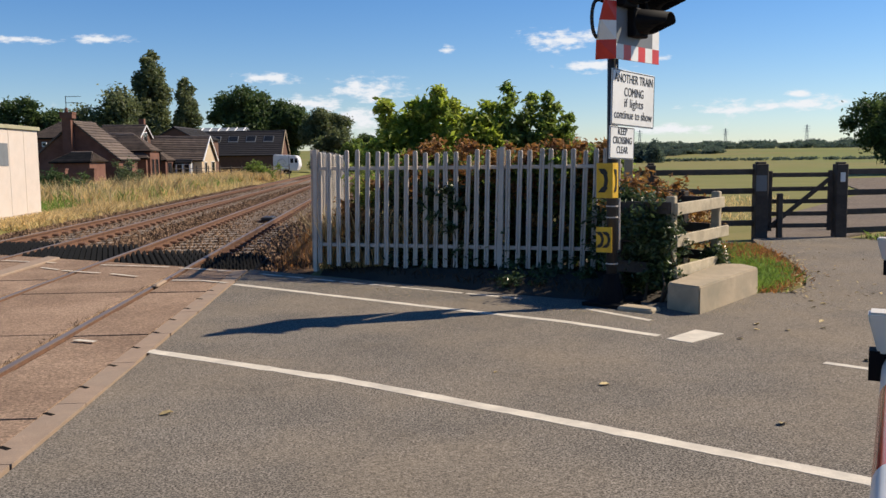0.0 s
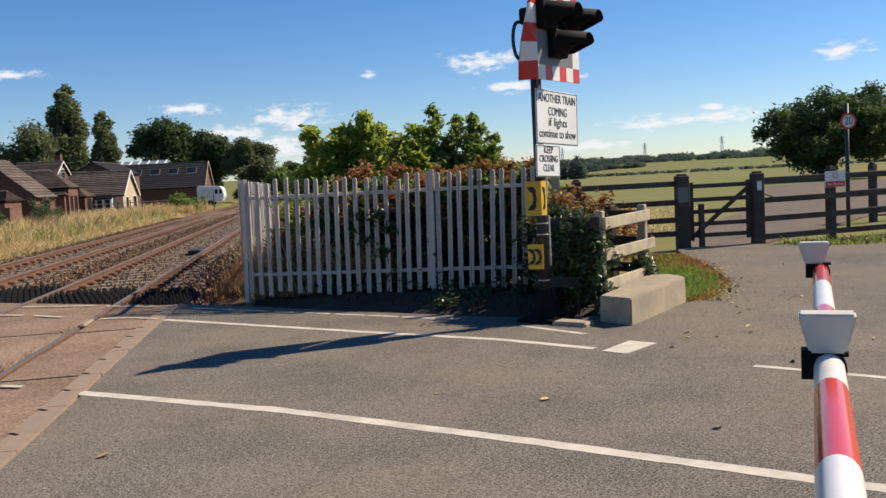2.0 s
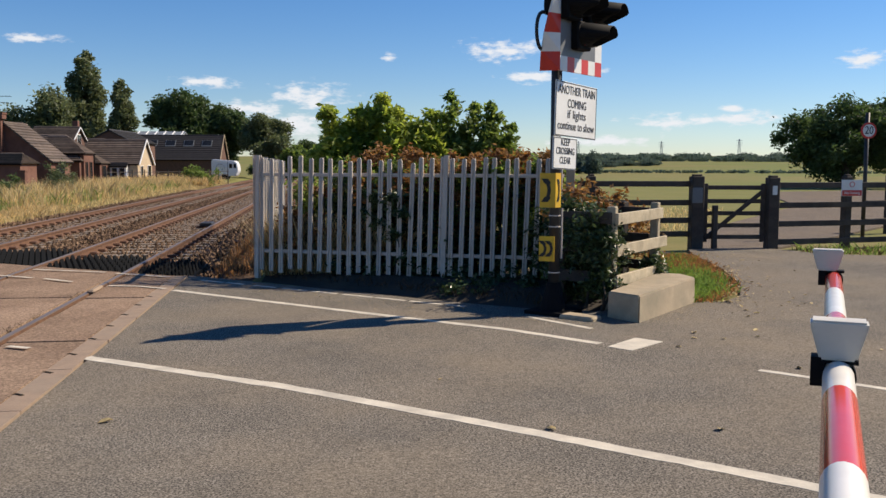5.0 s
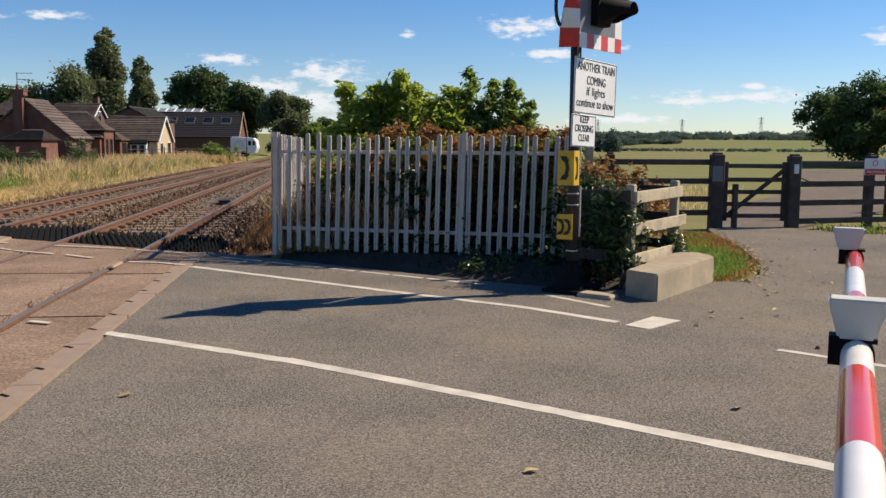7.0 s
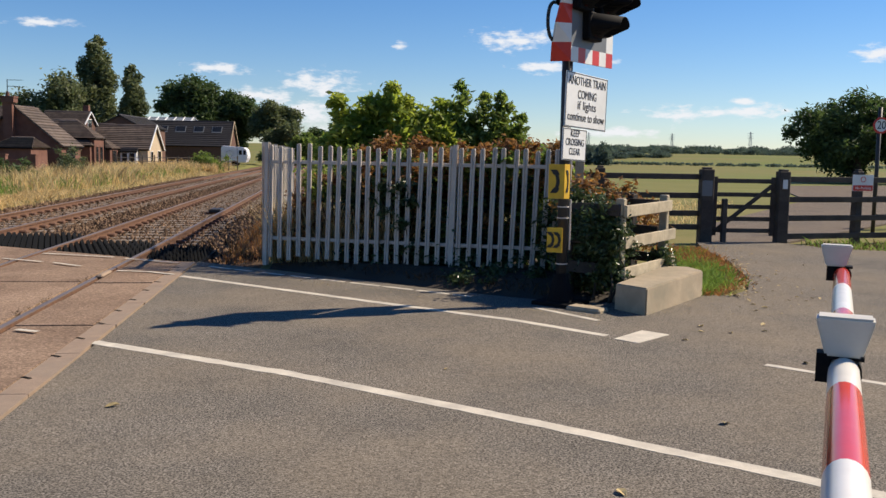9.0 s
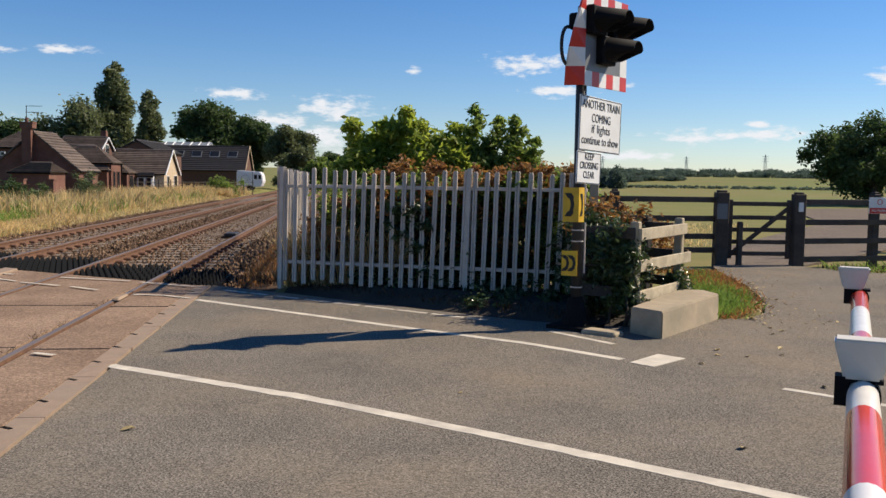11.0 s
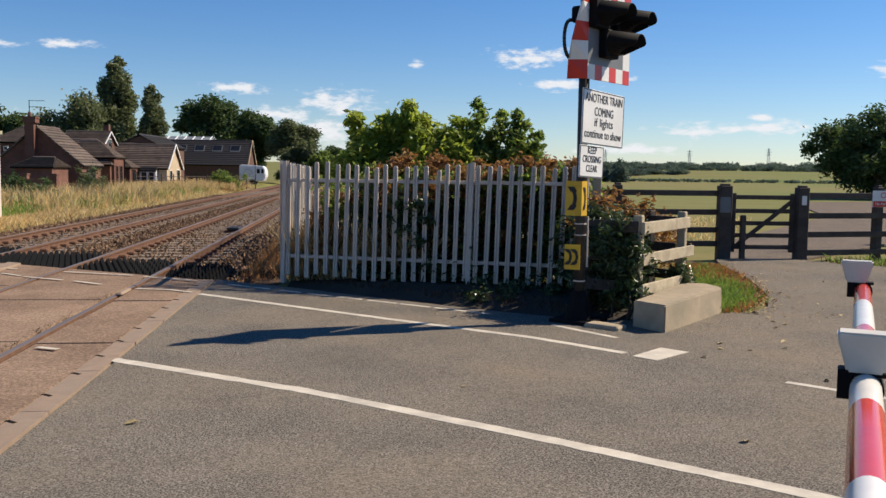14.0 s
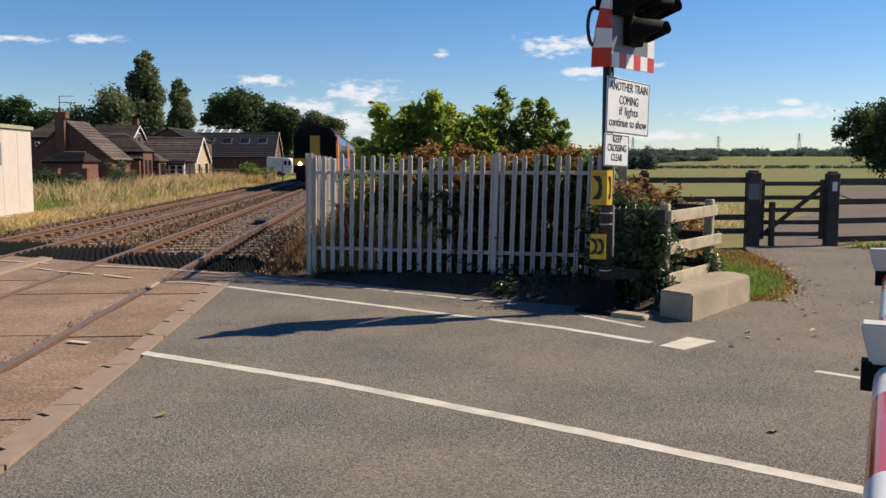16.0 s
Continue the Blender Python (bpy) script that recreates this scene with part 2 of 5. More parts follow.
    soil=mat("dark_soil", (0.05, 0.039, 0.029), (0.034, 0.027, 0.021), 6, 0.95, 0.8, fine=35, c=(0.085, 0.062, 0.04), cscale=1.5, camt=0.6, dist=0.03),
    grass=mat("green_grass", (0.15, 0.24, 0.05), (0.22, 0.3, 0.075), 2, 0.75, 0, leaf=0.35, rand=0.35, island=True),
    # leaf green shifted to blue-grey; distance haze is mixed into the colour
    far_wood=mat("hazed_wood_leaf", (0.1, 0.135, 0.1), (0.075, 0.105, 0.085), 0.08, 0.9, 0.0, leaf=0.35, fine=0.6, rand=0.25, island=True, dist=0.6),
    leaf_litter=mat("fallen_leaf", (0.5, 0.4, 0.2), (0.36, 0.25, 0.1), 12, 0.8, 0.2, rand=0.4),
    orange=mat("train_orange", (0.66, 0.17, 0.03), (0.6, 0.15, 0.025), 3, 0.4, 0.02),
    blue=mat("train_blue", (0.035, 0.11, 0.34), (0.03, 0.09, 0.3), 3, 0.35, 0.02, c=(0.05, 0.12, 0.3), cscale=1, camt=0.5),
    train_yellow=mat("train_yellow", (0.5, 0.27, 0.03), (0.42, 0.22, 0.025), 3, 0.45, 0.02),
    cabglass=mat("cab_glass", (0.008, 0.008, 0.009), None, 3, 0.6, 0, spec=0.04),
    train_roof=mat("train_roof_grey", (0.035, 0.031, 0.028), (0.026, 0.024, 0.022), 3, 0.8, 0.05, spec=0.1),
    under=mat("underframe_grime", (0.018, 0.015, 0.013), (0.011, 0.01, 0.009), 5, 0.95, 0.3, spec=0.05),
    headlight=mat("lit_headlight", (0.9, 0.9, 0.85), None, 3, 0.3, 0, emit=((1, 0.95, 0.85), 9)),
    van=mat("white_van_paint", (0.8, 0.8, 0.8), (0.75, 0.75, 0.76), 2, 0.3, 0.02),
    steelfar=mat("pylon_steel", (0.3, 0.33, 0.36), None, 1, 0.7, 0),
)


# ---- building helpers ----
def box(bm, c, s, rz=0.0, m=None):
    """A box of size s centred at c."""
    r = bmesh.ops.create_cube(bm, size=1)
    t = (m or Matrix()) @ Matrix.Translation(c) @ Matrix.Rotation(rz, 4, "Z") @ Matrix.Diagonal((*s, 1))
    bmesh.ops.transform(bm, matrix=t, verts=r["verts"])
    return r["verts"]


def beam(bm, a, b, w, h, up=(0, 0, 1)):
    """A bar of w x h from a to b."""
    a, b = Vector(a), Vector(b)
    d = (b - a)
    y = d.normalized()
    x = y.cross(Vector(up)).normalized()
    z = x.cross(y)
    r = bmesh.ops.create_cube(bm, size=1)
    t = Matrix.Translation((a + b) / 2) @ Matrix((x, y, z)).transposed().to_4x4() @ Matrix.Diagonal((w, d.length, h, 1))
    bmesh.ops.transform(bm, matrix=t, verts=r["verts"])
    return r["verts"]


def tube(bm, a, b, r1, r2=None, n=12):
    a, b = Vector(a), Vector(b)
    r = bmesh.ops.create_cone(bm, cap_ends=True, segments=n, radius1=r1, radius2=r2 if r2 is not None else r1, depth=(b - a).length)
    t = Matrix.Translation((a + b) / 2) @ (b - a).to_track_quat("Z", "Y").to_matrix().to_4x4()
    bmesh.ops.transform(bm, matrix=t, verts=r["verts"])
    return r["verts"]


def prism(bm, pts, z0, z1):
    """An upright prism over a polygon."""
    lo = [bm.verts.new((x, y, z0)) for x, y in pts]
    hi = [bm.verts.new((x, y, z1)) for x, y in pts]
    n = len(pts)
    fs = [bm.faces.new(lo[::-1]), bm.faces.new(hi)]
    fs += [bm.faces.new((lo[i], lo[(i + 1) % n], hi[(i + 1) % n], hi[i])) for i in range(n)]
    bmesh.ops.recalc_face_normals(bm, faces=fs)
    return lo + hi


def loft(bm, rings, close=True):
    """Joins equal rings of points into a skin with end caps."""
    vs = [[bm.verts.new(p) for p in r] for r in rings]
    n = len(vs[0])
    fs = []
    for a, b in zip(vs, vs[1:]):
        fs += [bm.faces.new((a[i], a[(i + 1) % n], b[(i + 1) % n], b[i])) for i in range(n)]
    if close:
        fs += [bm.faces.new(vs[0][::-1]), bm.faces.new(vs[-1])]
    bmesh.ops.recalc_face_normals(bm, faces=fs)
    return fs


def soften(bm, w, seg=1):
    bmesh.ops.bevel(bm, geom=list(bm.edges), offset=w, segments=seg, affect="EDGES", clamp_overlap=True)


def mesh_of(name, bm, material, smooth=False):
    me = bpy.data.meshes.new(name)
    bm.to_mesh(me)
    bm.free()
    me.materials.append(M[material])
    if smooth:
        me.polygons.foreach_set("use_smooth", [True] * len(me.polygons))
    return me


def part(name, bm, material, parent=None, label="", smooth=False):
    ob = new(name, mesh_of(name, bm, material, smooth))
    ob.parent = parent
    if label:
        ob["label"] = label
    return ob


def raw(name, verts, faces, material, parent=None, label=""):
    me = bpy.data.meshes.new(name)
    me.from_pydata([tuple(v) for v in verts], [], [tuple(f) for f in faces])
    me.materials.append(M[material])
    ob = new(name, me)
    ob.parent = parent
    if label:
        ob["label"] = label
    return ob


def thing(name, m, label, category, group="", kind=""):
    ob = new(name)
    ob.matrix_world = m
    ob.empty_display_size = 0.2
    return tagged(ob, label, category, group, kind)


def leaves(name, centres, sizes, material, parent=None, rng=None, label="", up=0.35, aspect=0.75):
    """Many small folded leaf shapes about the given centres, one mesh."""
    rng = rng or np.random.default_rng(1)
    c = np.asarray(centres, float)
    n = len(c)
    s = np.asarray(sizes, float).reshape(-1, 1) * np.ones((n, 1))
    u = rng.normal(size=(n, 3))
    u[:, 2] *= 0.7 if up < 2 else 0.12
    u /= np.linalg.norm(u, axis=1, keepdims=True)
    w = rng.normal(size=(n, 3))
    w[:, 2] += up * 2
    v = np.cross(w, u)
    v /= np.linalg.norm(v, axis=1, keepdims=True)
    nrm = np.cross(u, v)
    a, b = u * s, v * s * aspect
    P = np.stack([c - a, c - 0.2 * a + b * 0.55 + nrm * s * 0.15, c + a, c - 0.2 * a - b * 0.55 + nrm * s * 0.15], 1).reshape(-1, 3)
    i = np.arange(n) * 4
    F = np.concatenate([np.stack([i, i + 1, i + 2], 1), np.stack([i, i + 2, i + 3], 1)])
    me = bpy.data.meshes.new(name)
    me.from_pydata(P.tolist(), [], F.tolist())
    me.materials.append(M[material])
    ob = new(name, me)
    ob.parent = parent
    if label:
        ob["label"] = label
    return ob


def clumped(rng, blobs, n, shell=0.55, loose=0.2):
    """Points near the surface of several blobs (x, y, z, rx, ry, rz)."""
    B = np.array(blobs, float)
    area = (B[:, 3] * B[:, 5] + B[:, 4] * B[:, 5] + B[:, 3] * B[:, 4])
    k = rng.choice(len(B), n, p=area / area.sum())
    d = rng.normal(size=(n, 3))
    d /= np.linalg.norm(d, axis=1, keepdims=True)
    r = 1 - shell * rng.random((n, 1)) ** 1.6
    return B[k, :3] + d * r * B[k, 3:] * (1 + loose * rng.normal(size=(n, 1)))


def blades(name, xy, z0, hgt, material, rng, parent=None, width=0.012, lean=0.35, kind="", label="", category=""):
    n = len(xy)
    h = np.asarray(hgt).reshape(-1, 1) * np.ones((n, 1))
    ang = rng.random(n) * 2 * np.pi
    dx = np.stack([np.cos(ang), np.sin(ang), np.zeros(n)], 1)
    base = np.column_stack([xy, np.full(n, z0) if np.isscalar(z0) else z0])
    ln = rng.normal(size=(n, 3)) * lean
    ln[:, 2] = 0
    tip = base + np.array([0, 0, 1.0]) * h + ln * h
    mid = base + np.array([0, 0, 0.55]) * h + ln * h * 0.35
    w = dx * width
    P = np.stack([base - w, base + w, mid + w * 0.8, tip, mid - w * 0.8], 1).reshape(-1, 3)
    i = np.arange(n) * 5
    F = [tuple(r) for r in np.stack([i, i + 1, i + 2, i + 3, i + 4], 1).tolist()]
    me = bpy.data.meshes.new(name)
    me.from_pydata(P.tolist(), [], F)
    me.materials.append(M[material])
    ob = new(name, me)
    ob.parent = parent
    return tagged(ob, label, category, "", kind)

# ---- large structure ----
TRACK = pose(-3.75, 0, 0, 0, 0, math.degrees(math.atan(0.079)))
rng0 = np.random.default_rng(7)


def smooth(x, a, b):
    t = np.clip((x - a) / (b - a), 0, 1)
    return t * t * (3 - 2 * t)


def ground_height(x, y):
    u = (x + 3.75 + 0.079 * y)
    z = np.full_like(x, -0.03)
    bed = smooth(u, -6.6, -5.6) * (1 - smooth(u, 1.9, 2.6))
    z -= 0.42 * bed
    z -= 0.25 * smooth(y, -13, -12) * (1 - smooth(y, 9, 10)) * smooth(u, 1.8, 2.4) * (1 - smooth(x, 28, 30))
    z -= 0.02
    z += 5.5 * smooth(y, 240, 620) * smooth(x, 20, 160)
    r = np.hypot(x, y)
    z += 25 * smooth(r, 900, 2600) + 4 * np.sin(x * 0.0021 + 1.3) * smooth(r, 900, 2600)
    return z


def make_ground():
    def lines(lo, hi, step, far):
        mid = np.arange(lo, hi + step / 2, step)
        out = hi + np.cumsum(step * 1.17 ** np.arange(1, 60))
        out = out[out < far]
        neg = lo - np.cumsum(step * 1.17 ** np.arange(1, 60))
        neg = neg[neg > -far][::-1]
        return np.concatenate([neg, mid, out])
    xs, ys = lines(-30, 32, 0.7, 4200), lines(-15, 40, 0.7, 4200)
    X, Y = np.meshgrid(xs, ys)
    Z = ground_height(X, Y)
    n, k = X.shape
    P = np.column_stack([X.ravel(), Y.ravel(), Z.ravel()])
    i = np.arange((n - 1) * k).reshape(n - 1, k)[:, :-1].ravel()
    F = np.stack([i, i + 1, i + 1 + k, i + k], 1)
    g = raw("ground", P, F, "ground")
    tagged(g, "dry summer grassland, flat near the crossing, rising far off", "ground", "", "structure")


make_ground()


def slab(name, pts, z0, z1, material, label, category, kind="structure"):
    bm = bmesh.new()
    prism(bm, pts, z0, z1)
    return tagged(part(name, bm, material), label, category, "", kind)


def on_track(u, v, z=0.0):
    return TRACK @ Vector((u, v, z))


def txy(u, v):
    p = on_track(u, v)
    return (p.x, p.y)


slab("road", [txy(1.8, -12), (30, -12), (30, 12.4), (14, 14.6), (9.6, 15.6), (8.0, 16.2), (7.5, 17.2), (5.75, 17.2), (5.45, 16.0), (5.2, 13.9), (4.72, 11.9),
              (4.32, 10.9), (3.92, 10.4), (3.5, 10.45), (2.2, 9.75), (1.55, 9.95), (0.95, 10.3), (-0.7, 11.5), (-1.5, 12.1), txy(1.8, 13.05)], -0.3, 0.0, "asphalt",
     "worn grey asphalt road with patches and fine cracks", "road")
slab("car_park", [(5.95, 17.21), (7.4, 17.21), (9.6, 19.6), (13.5, 24), (40, 26), (60, 40), (60, 60), (33, 62), (24, 57.5), (17, 37), (8.2, 23), (6.6, 19.5)], -0.2, -0.004,
     "path", "pale worn tarmac drive and yard behind the gate", "pavement")

# ballast bed under both tracks
bm = bmesh.new()
rings = []
for v in (-14, 0, 20, 60, 150, 400, 700):
    rings.append([on_track(u, v, z) for u, z in ((-6.4, -0.5), (-5.6, -0.22), (-4.6, -0.22), (-2.2, -0.22), (-1.7, -0.23), (-1.2, -0.22), (1.25, -0.22), (1.75, -0.19), (2.72, -0.1), (2.95, -0.5))])
loft(bm, rings)
tagged(part("ballast_bed", bm, "ballastbed"), "brown rust-stained ballast bed under the two tracks", "ballast", "", "structure")


def stones(name, n, box_u, box_v, z0, size, material, label, seed):
    """Loose stones: small eight-faced lumps in one mesh."""
    g = np.random.default_rng(seed)
    u, v = g.uniform(*box_u, n), box_v[0] + (box_v[1] - box_v[0]) * g.random(n) ** 1.7
    c = np.array([list(on_track(a, b, z0)) for a, b in zip(u, v)])
    c[:, 2] += g.random(n) * 0.03
    base = np.array([[1, 0, 0], [0, 1, 0], [-1, 0, 0], [0, -1, 0], [0, 0, 1], [0, 0, -1]], float)
    s = size * (0.6 + 0.8 * g.random((n, 1, 1)))
    P = c[:, None] + base[None] * s * (0.6 + 0.7 * g.random((n, 6, 3)))
    P += g.normal(size=(n, 6, 3)) * size * 0.2
    f = np.array([[0, 1, 4], [1, 2, 4], [2, 3, 4], [3, 0, 4], [1, 0, 5], [2, 1, 5], [3, 2, 5], [0, 3, 5]])
    F = (np.arange(n)[:, None, None] * 6 + f[None]).reshape(-1, 3)
    ob = raw(name, P.reshape(-1, 3), F, material)
    return tagged(ob, label, "ballast stones", "", "stuff")


stones("ballast_stones", 56000, (-5.8, 2.6), (13.4, 66), -0.2, 0.04, "stone", "loose grey-brown ballast stones between the rails", 3)


def make_track(name, u0, half, label):
    t = thing(name, TRACK, label, "railway track", "railway tracks", "structure")
    prof = [(-0.07, -0.16), (0.07, -0.16), (0.07, -0.145), (0.012, -0.13), (0.012, -0.045), (0.036, -0.035), (0.036, -0.004), (-0.036, -0.004), (-0.036, -0.035),
            (-0.012, -0.045), (-0.012, -0.13), (-0.07, -0.145)]
    for s in (-1, 1):
        u = u0 + s * half
        bm = bmesh.new()
        loft(bm, [[(u + x, v, z) for x, z in prof] for v in (-14, 120, 700)])
        r = part("rail", bm, "rust", t, "rust-brown steel rail")
        bm = bmesh.new()
        box(bm, (u, 343, 0.0), (0.056, 714, 0.01))
        part("rail_head", bm, "railtop", r, "rail head polished by wheels")
    bm = bmesh.new()
    box(bm, (0, 0, 0), (2.5, 0.26, 0.14))
    soften(bm, 0.02)
    me = mesh_of("sleeper", bm, "sleeper")
    bm = bmesh.new()
    box(bm, (0, 0, 0), (0.34, 0.14, 0.09))
    soften(bm, 0.025)
    chair = mesh_of("rail_chair", bm, "rust")
    start = 15.9
    for i in range(96):
        v = start + 0.66 * i
        o = new("sleeper", me)
        o.parent = t
        o.location = (u0, v, -0.225)
        if i < 62:
            for s in (-1, 1):
                c = new("rail_chair", chair)
                c.parent = t
                c.location = (u0 + s * half, v, -0.135)
    return t


make_track("railway_track", 0.0, 0.79, "rusty rail track on sleepers in ballast, nearer line")
make_track("railway_track", -3.45, 0.74, "rusty rail track on sleepers in ballast, farther line")


# ---- crossing deck ----
def end_v(u):
    return 14.1 - 0.64 * u


deck = thing("crossing_deck", TRACK, "pinkish-brown level crossing deck of cast panels between the rails", "level crossing", "", "structure")
bm = bmesh.new()
prism(bm, [(-5.3, -10), (1.79, -10), (1.79, end_v(1.79) - 0.05), (-5.3, end_v(-5.3) - 0.05)], -0.3, -0.06)
part("deck_base", bm, "under", deck)
pitch = 1.37
for lo, hi, off in ((0.88, 1.565, 0.35), (-0.7, 0.7, 0.45), (-2.6, -0.88, 0.45), (-4.09, -2.81, 0.2), (-5.3, -4.28, 0.2)):
    v = -10.0 + off
    while v < end_v((lo + hi) / 2) - 0.05:
        e0, e1 = end_v(lo), end_v(hi)
        v1 = v + pitch - 0.014
        last = v1 + 0.5 > min(e0, e1)
        bm = bmesh.new()
        prism(bm, [(lo, v), (hi, v), (hi, e1 if last else v1), (lo, e0 if last else v1)], -0.06, -0.004 + 0.004 * math.sin(v * 7 + lo))
        part("deck_panel", bm, "deck", deck)
        v += pitch
        if last:
            break
bm = bmesh.new()
g = np.random.default_rng(4)
v = -10.0
while v < end_v(1.7) - 0.8:
    prism(bm, [(1.585, v), (1.76 + 0.025 * g.random(), v), (1.76 + 0.025 * g.random(), v + 1.2), (1.585, v + 1.2)], -0.2, 0.004)
    v += 1.21
part("edge_beam", bm, "edgeconc", deck, "pale concrete edge beam of the deck")
bm = bmesh.new()
for v in np.arange(-2, 12.6, 0.68):
    box(bm, (1.62, v, 0.004), (0.03, 0.09, 0.006), 0.9)
part("lifting_slot", bm, "under", deck, "dark lifting slots along the edge beam")
bm = bmesh.new()
prism(bm, [(-1.93, 9.0), (-1.66, 9.0), (-1.66, 15.1), (-1.93, 15.3)], -0.2, 0.03)
soften(bm, 0.012)
part("centre_beam", bm, "edgeconc", deck, "pale concrete beam between the two tracks")
bm = bmesh.new()
box(bm, (0.84, 11.55, 0.015), (0.09, 0.5, 0.05))
soften(bm, 0.02)
part("flange_block", bm, "edgeconc", deck, "pale worn block beside the rail")


bm = bmesh.new()
box(bm, (0, 0, 0), (0.34, 0.75, 0.1))
soften(bm, 0.02)
mg = tagged(part("track_magnet", bm, "polegrey"), "flat dark grey signalling magnet between the rails", "track equipment")
mg.matrix_world = TRACK @ pose(0.45, 26.0, -0.07)
for v in (-1, 1):
    bm = bmesh.new()
    box(bm, (0, v * 0.3, -0.085), (0.5, 0.06, 0.1))
    part("bracket", bm, "rust", mg)
g = np.random.default_rng(8)
n = 150
wv = np.concatenate([g.normal(c, 0.18, n // 5) for c in (7.1, 8.0, 8.8, 9.6, 11.2)])
wx = np.array([txy(0.7 + 0.03 * g.normal(), v) for v in wv])
blades("joint_weed", wx, -0.02, 0.02 + 0.035 * g.random(n), "weed", g, None, 0.003, 0.5, "stuff", "small weeds growing along the rail groove", "weeds")


# ---- road paint ----
def stripe(name, pts, w, label, z=0.0025, seed=1):
    """A painted line with slightly ragged edges."""
    g = np.random.default_rng(seed)
    P = []
    pts = [Vector((*p, z)) for p in pts]
    n = -1
    for a, b in zip(pts, pts[1:]):
        d = b - a
        k = max(1, int(d.length / 0.12))
        side = Vector((-d.y, d.x, 0)).normalized() * w / 2
        for i in range(k + (b is pts[-1])):
            c = a + d * i / k
            P += [c - side * (1 + 0.09 * g.normal()), c + side * (1 + 0.09 * g.normal())]
            n += 1
    P += [p - Vector((0, 0, 0.0022)) for p in P]
    k = 2 * (n + 1)
    F = []
    for i in range(n):
        j = 2 * i
        F += [(j, j + 2, j + 3, j + 1), (j, j + k, j + 2 + k, j + 2), (j + 1, j + 3, j + 3 + k, j + 1 + k)]
    return tagged(raw(name, P, F, "paint"), label, "road marking", "painted lines on the crossing", "structure")


LINE = "worn cream-white painted line on the road"
stripe("road_line", ((-2.58, 7.5), (-0.82, 6.45), (-0.1, 5.93), (0.7, 5.34), (2.04, 4.315), (3.4, 3.25)), 0.12, LINE, seed=1)
stripe("road_line", ((-2.84, 11.58), (-0.37, 9.73), (0.24, 9.29), (1.11, 8.66), (1.86, 7.93)), 0.1, LINE, seed=2)
stripe("road_line", ((2.88, 6.83), (5.2, 4.65)), 0.08, LINE, seed=3)
g = np.random.default_rng(9)
# edge line cut into dashes; the gaps stand in for pale-tip shadows
for i in range(9):
    a = np.array([-2.7, 12.6]) + np.array([3.7, -2.62]) * (i / 9)
    stripe("road_line", (a, a + np.array([3.7, -2.62]) / 9 * g.uniform(0.5, 0.95)), 0.06, "white edge line at the verge, gapped for fence shadows", seed=20 + i)
stripe("road_line", ((1.42, 9.4), (1.95, 8.68)), 0.07, LINE, seed=5)
for i, (a, b) in enumerate((((-3.78, 11.97), (-3.35, 11.9)), ((-5.8, 13.2), (-5.1, 12.85)), ((-3.4, 7.96), (-3.18, 7.87)), ((-7.5, 14.72), (-6.35, 14.22)), ((-5.5, 13.9), (-4.3, 13.5)),
                         ((-4.1, 13.35), (-3.2, 12.9)), ((-4.9, 12.75), (-4.4, 12.4)), ((-6.3, 13.6), (-5.9, 13.3)), ((-3.35, 11.9), (-2.95, 11.65)))):
    stripe("road_line", (a, b), 0.055, "faded white line crossing the deck panels", 0.012, seed=30 + i)
bm = bmesh.new()
prism(bm, [(1.89, 7.78), (2.06, 7.6), (2.45, 7.98), (2.25, 8.18)], 0.0005, 0.005)
tagged(part("road_patch", bm, "paint"), "short broad cream-white painted block on the road", "road marking", "", "structure")


# ---- anti-trespass panels, and a ridge strip for pale shadows ----
def spikes(u0, u1, v0, v1, skew=True):
    t = thing("trespass_guard", TRACK, "black anti-trespass panel of pointed ridges; the outer right strip stands for pale shadows", "trespass guard", "anti-trespass panels")
    P, F = [], []
    bm = bmesh.new()
    prism(bm, [(u0, end_v(u0) + 0.06), (u1, end_v(u1) + 0.06), (u1, v1), (u0, v1)], -0.2, -0.1)
    part("base_panel", bm, "rubber", t)
    nu = int((u1 - u0) / 0.115)
    for i in range(nu):
        u = u0 + (i + 0.5) * (u1 - u0) / nu
        v = end_v(u) + 0.2
        while v < v1 - 0.1:
            k = len(P)
            w, l, h = 0.03, 0.15, 0.13
            P += [(u - w, v - l, -0.1), (u + w, v - l, -0.1), (u + w, v + l, -0.1), (u - w, v + l, -0.1), (u, v - l * 0.5, -0.1 + h), (u, v + l * 0.5, -0.1 + h)]
            F += [(k, k + 1, k + 4), (k + 1, k + 2, k + 5, k + 4), (k + 2, k + 3, k + 5), (k + 3, k, k + 4, k + 5)]
            v += 0.33
    tagged(raw("spike_ridge", P, F, "rubber", t), "", "", "", "stuff")


spikes(-0.68, 0.68, 0, 16.3)
spikes(-2.62, -0.92, 0, 17.6)
spikes(-4.1, -2.82, 0, 18.6)
spikes(-5.4, -4.3, 0, 18.9)
# added black strip: its points imitate side-fence pale shadows on the ballast
spikes(0.92, 1.75, 0, 15.6)


# ---- palisade fence ----
def pale_mesh(h):
    """A corrugated pale with a splayed top."""
    bm = bmesh.new()
    pr = [(-0.034, 0.012), (-0.03, -0.004), (-0.012, -0.004), (0, 0.01), (0.012, -0.004), (0.03, -0.004), (0.034, 0.012), (0.03, 0.015), (0, 0.022), (-0.03, 0.015)]
    rings = []
    for z, s in ((0.0, 1), (h - 0.1, 1), (h - 0.02, 0.95), (h, 0.55)):
        rings.append([(x * s + 0.024 * z, y, z) for x, y in pr])
    loft(bm, rings)
    return mesh_of("pale", bm, "galv")


PALE = pale_mesh(1.58)


def palisade(a, b, count, posts, label, z=0.115, first=0):
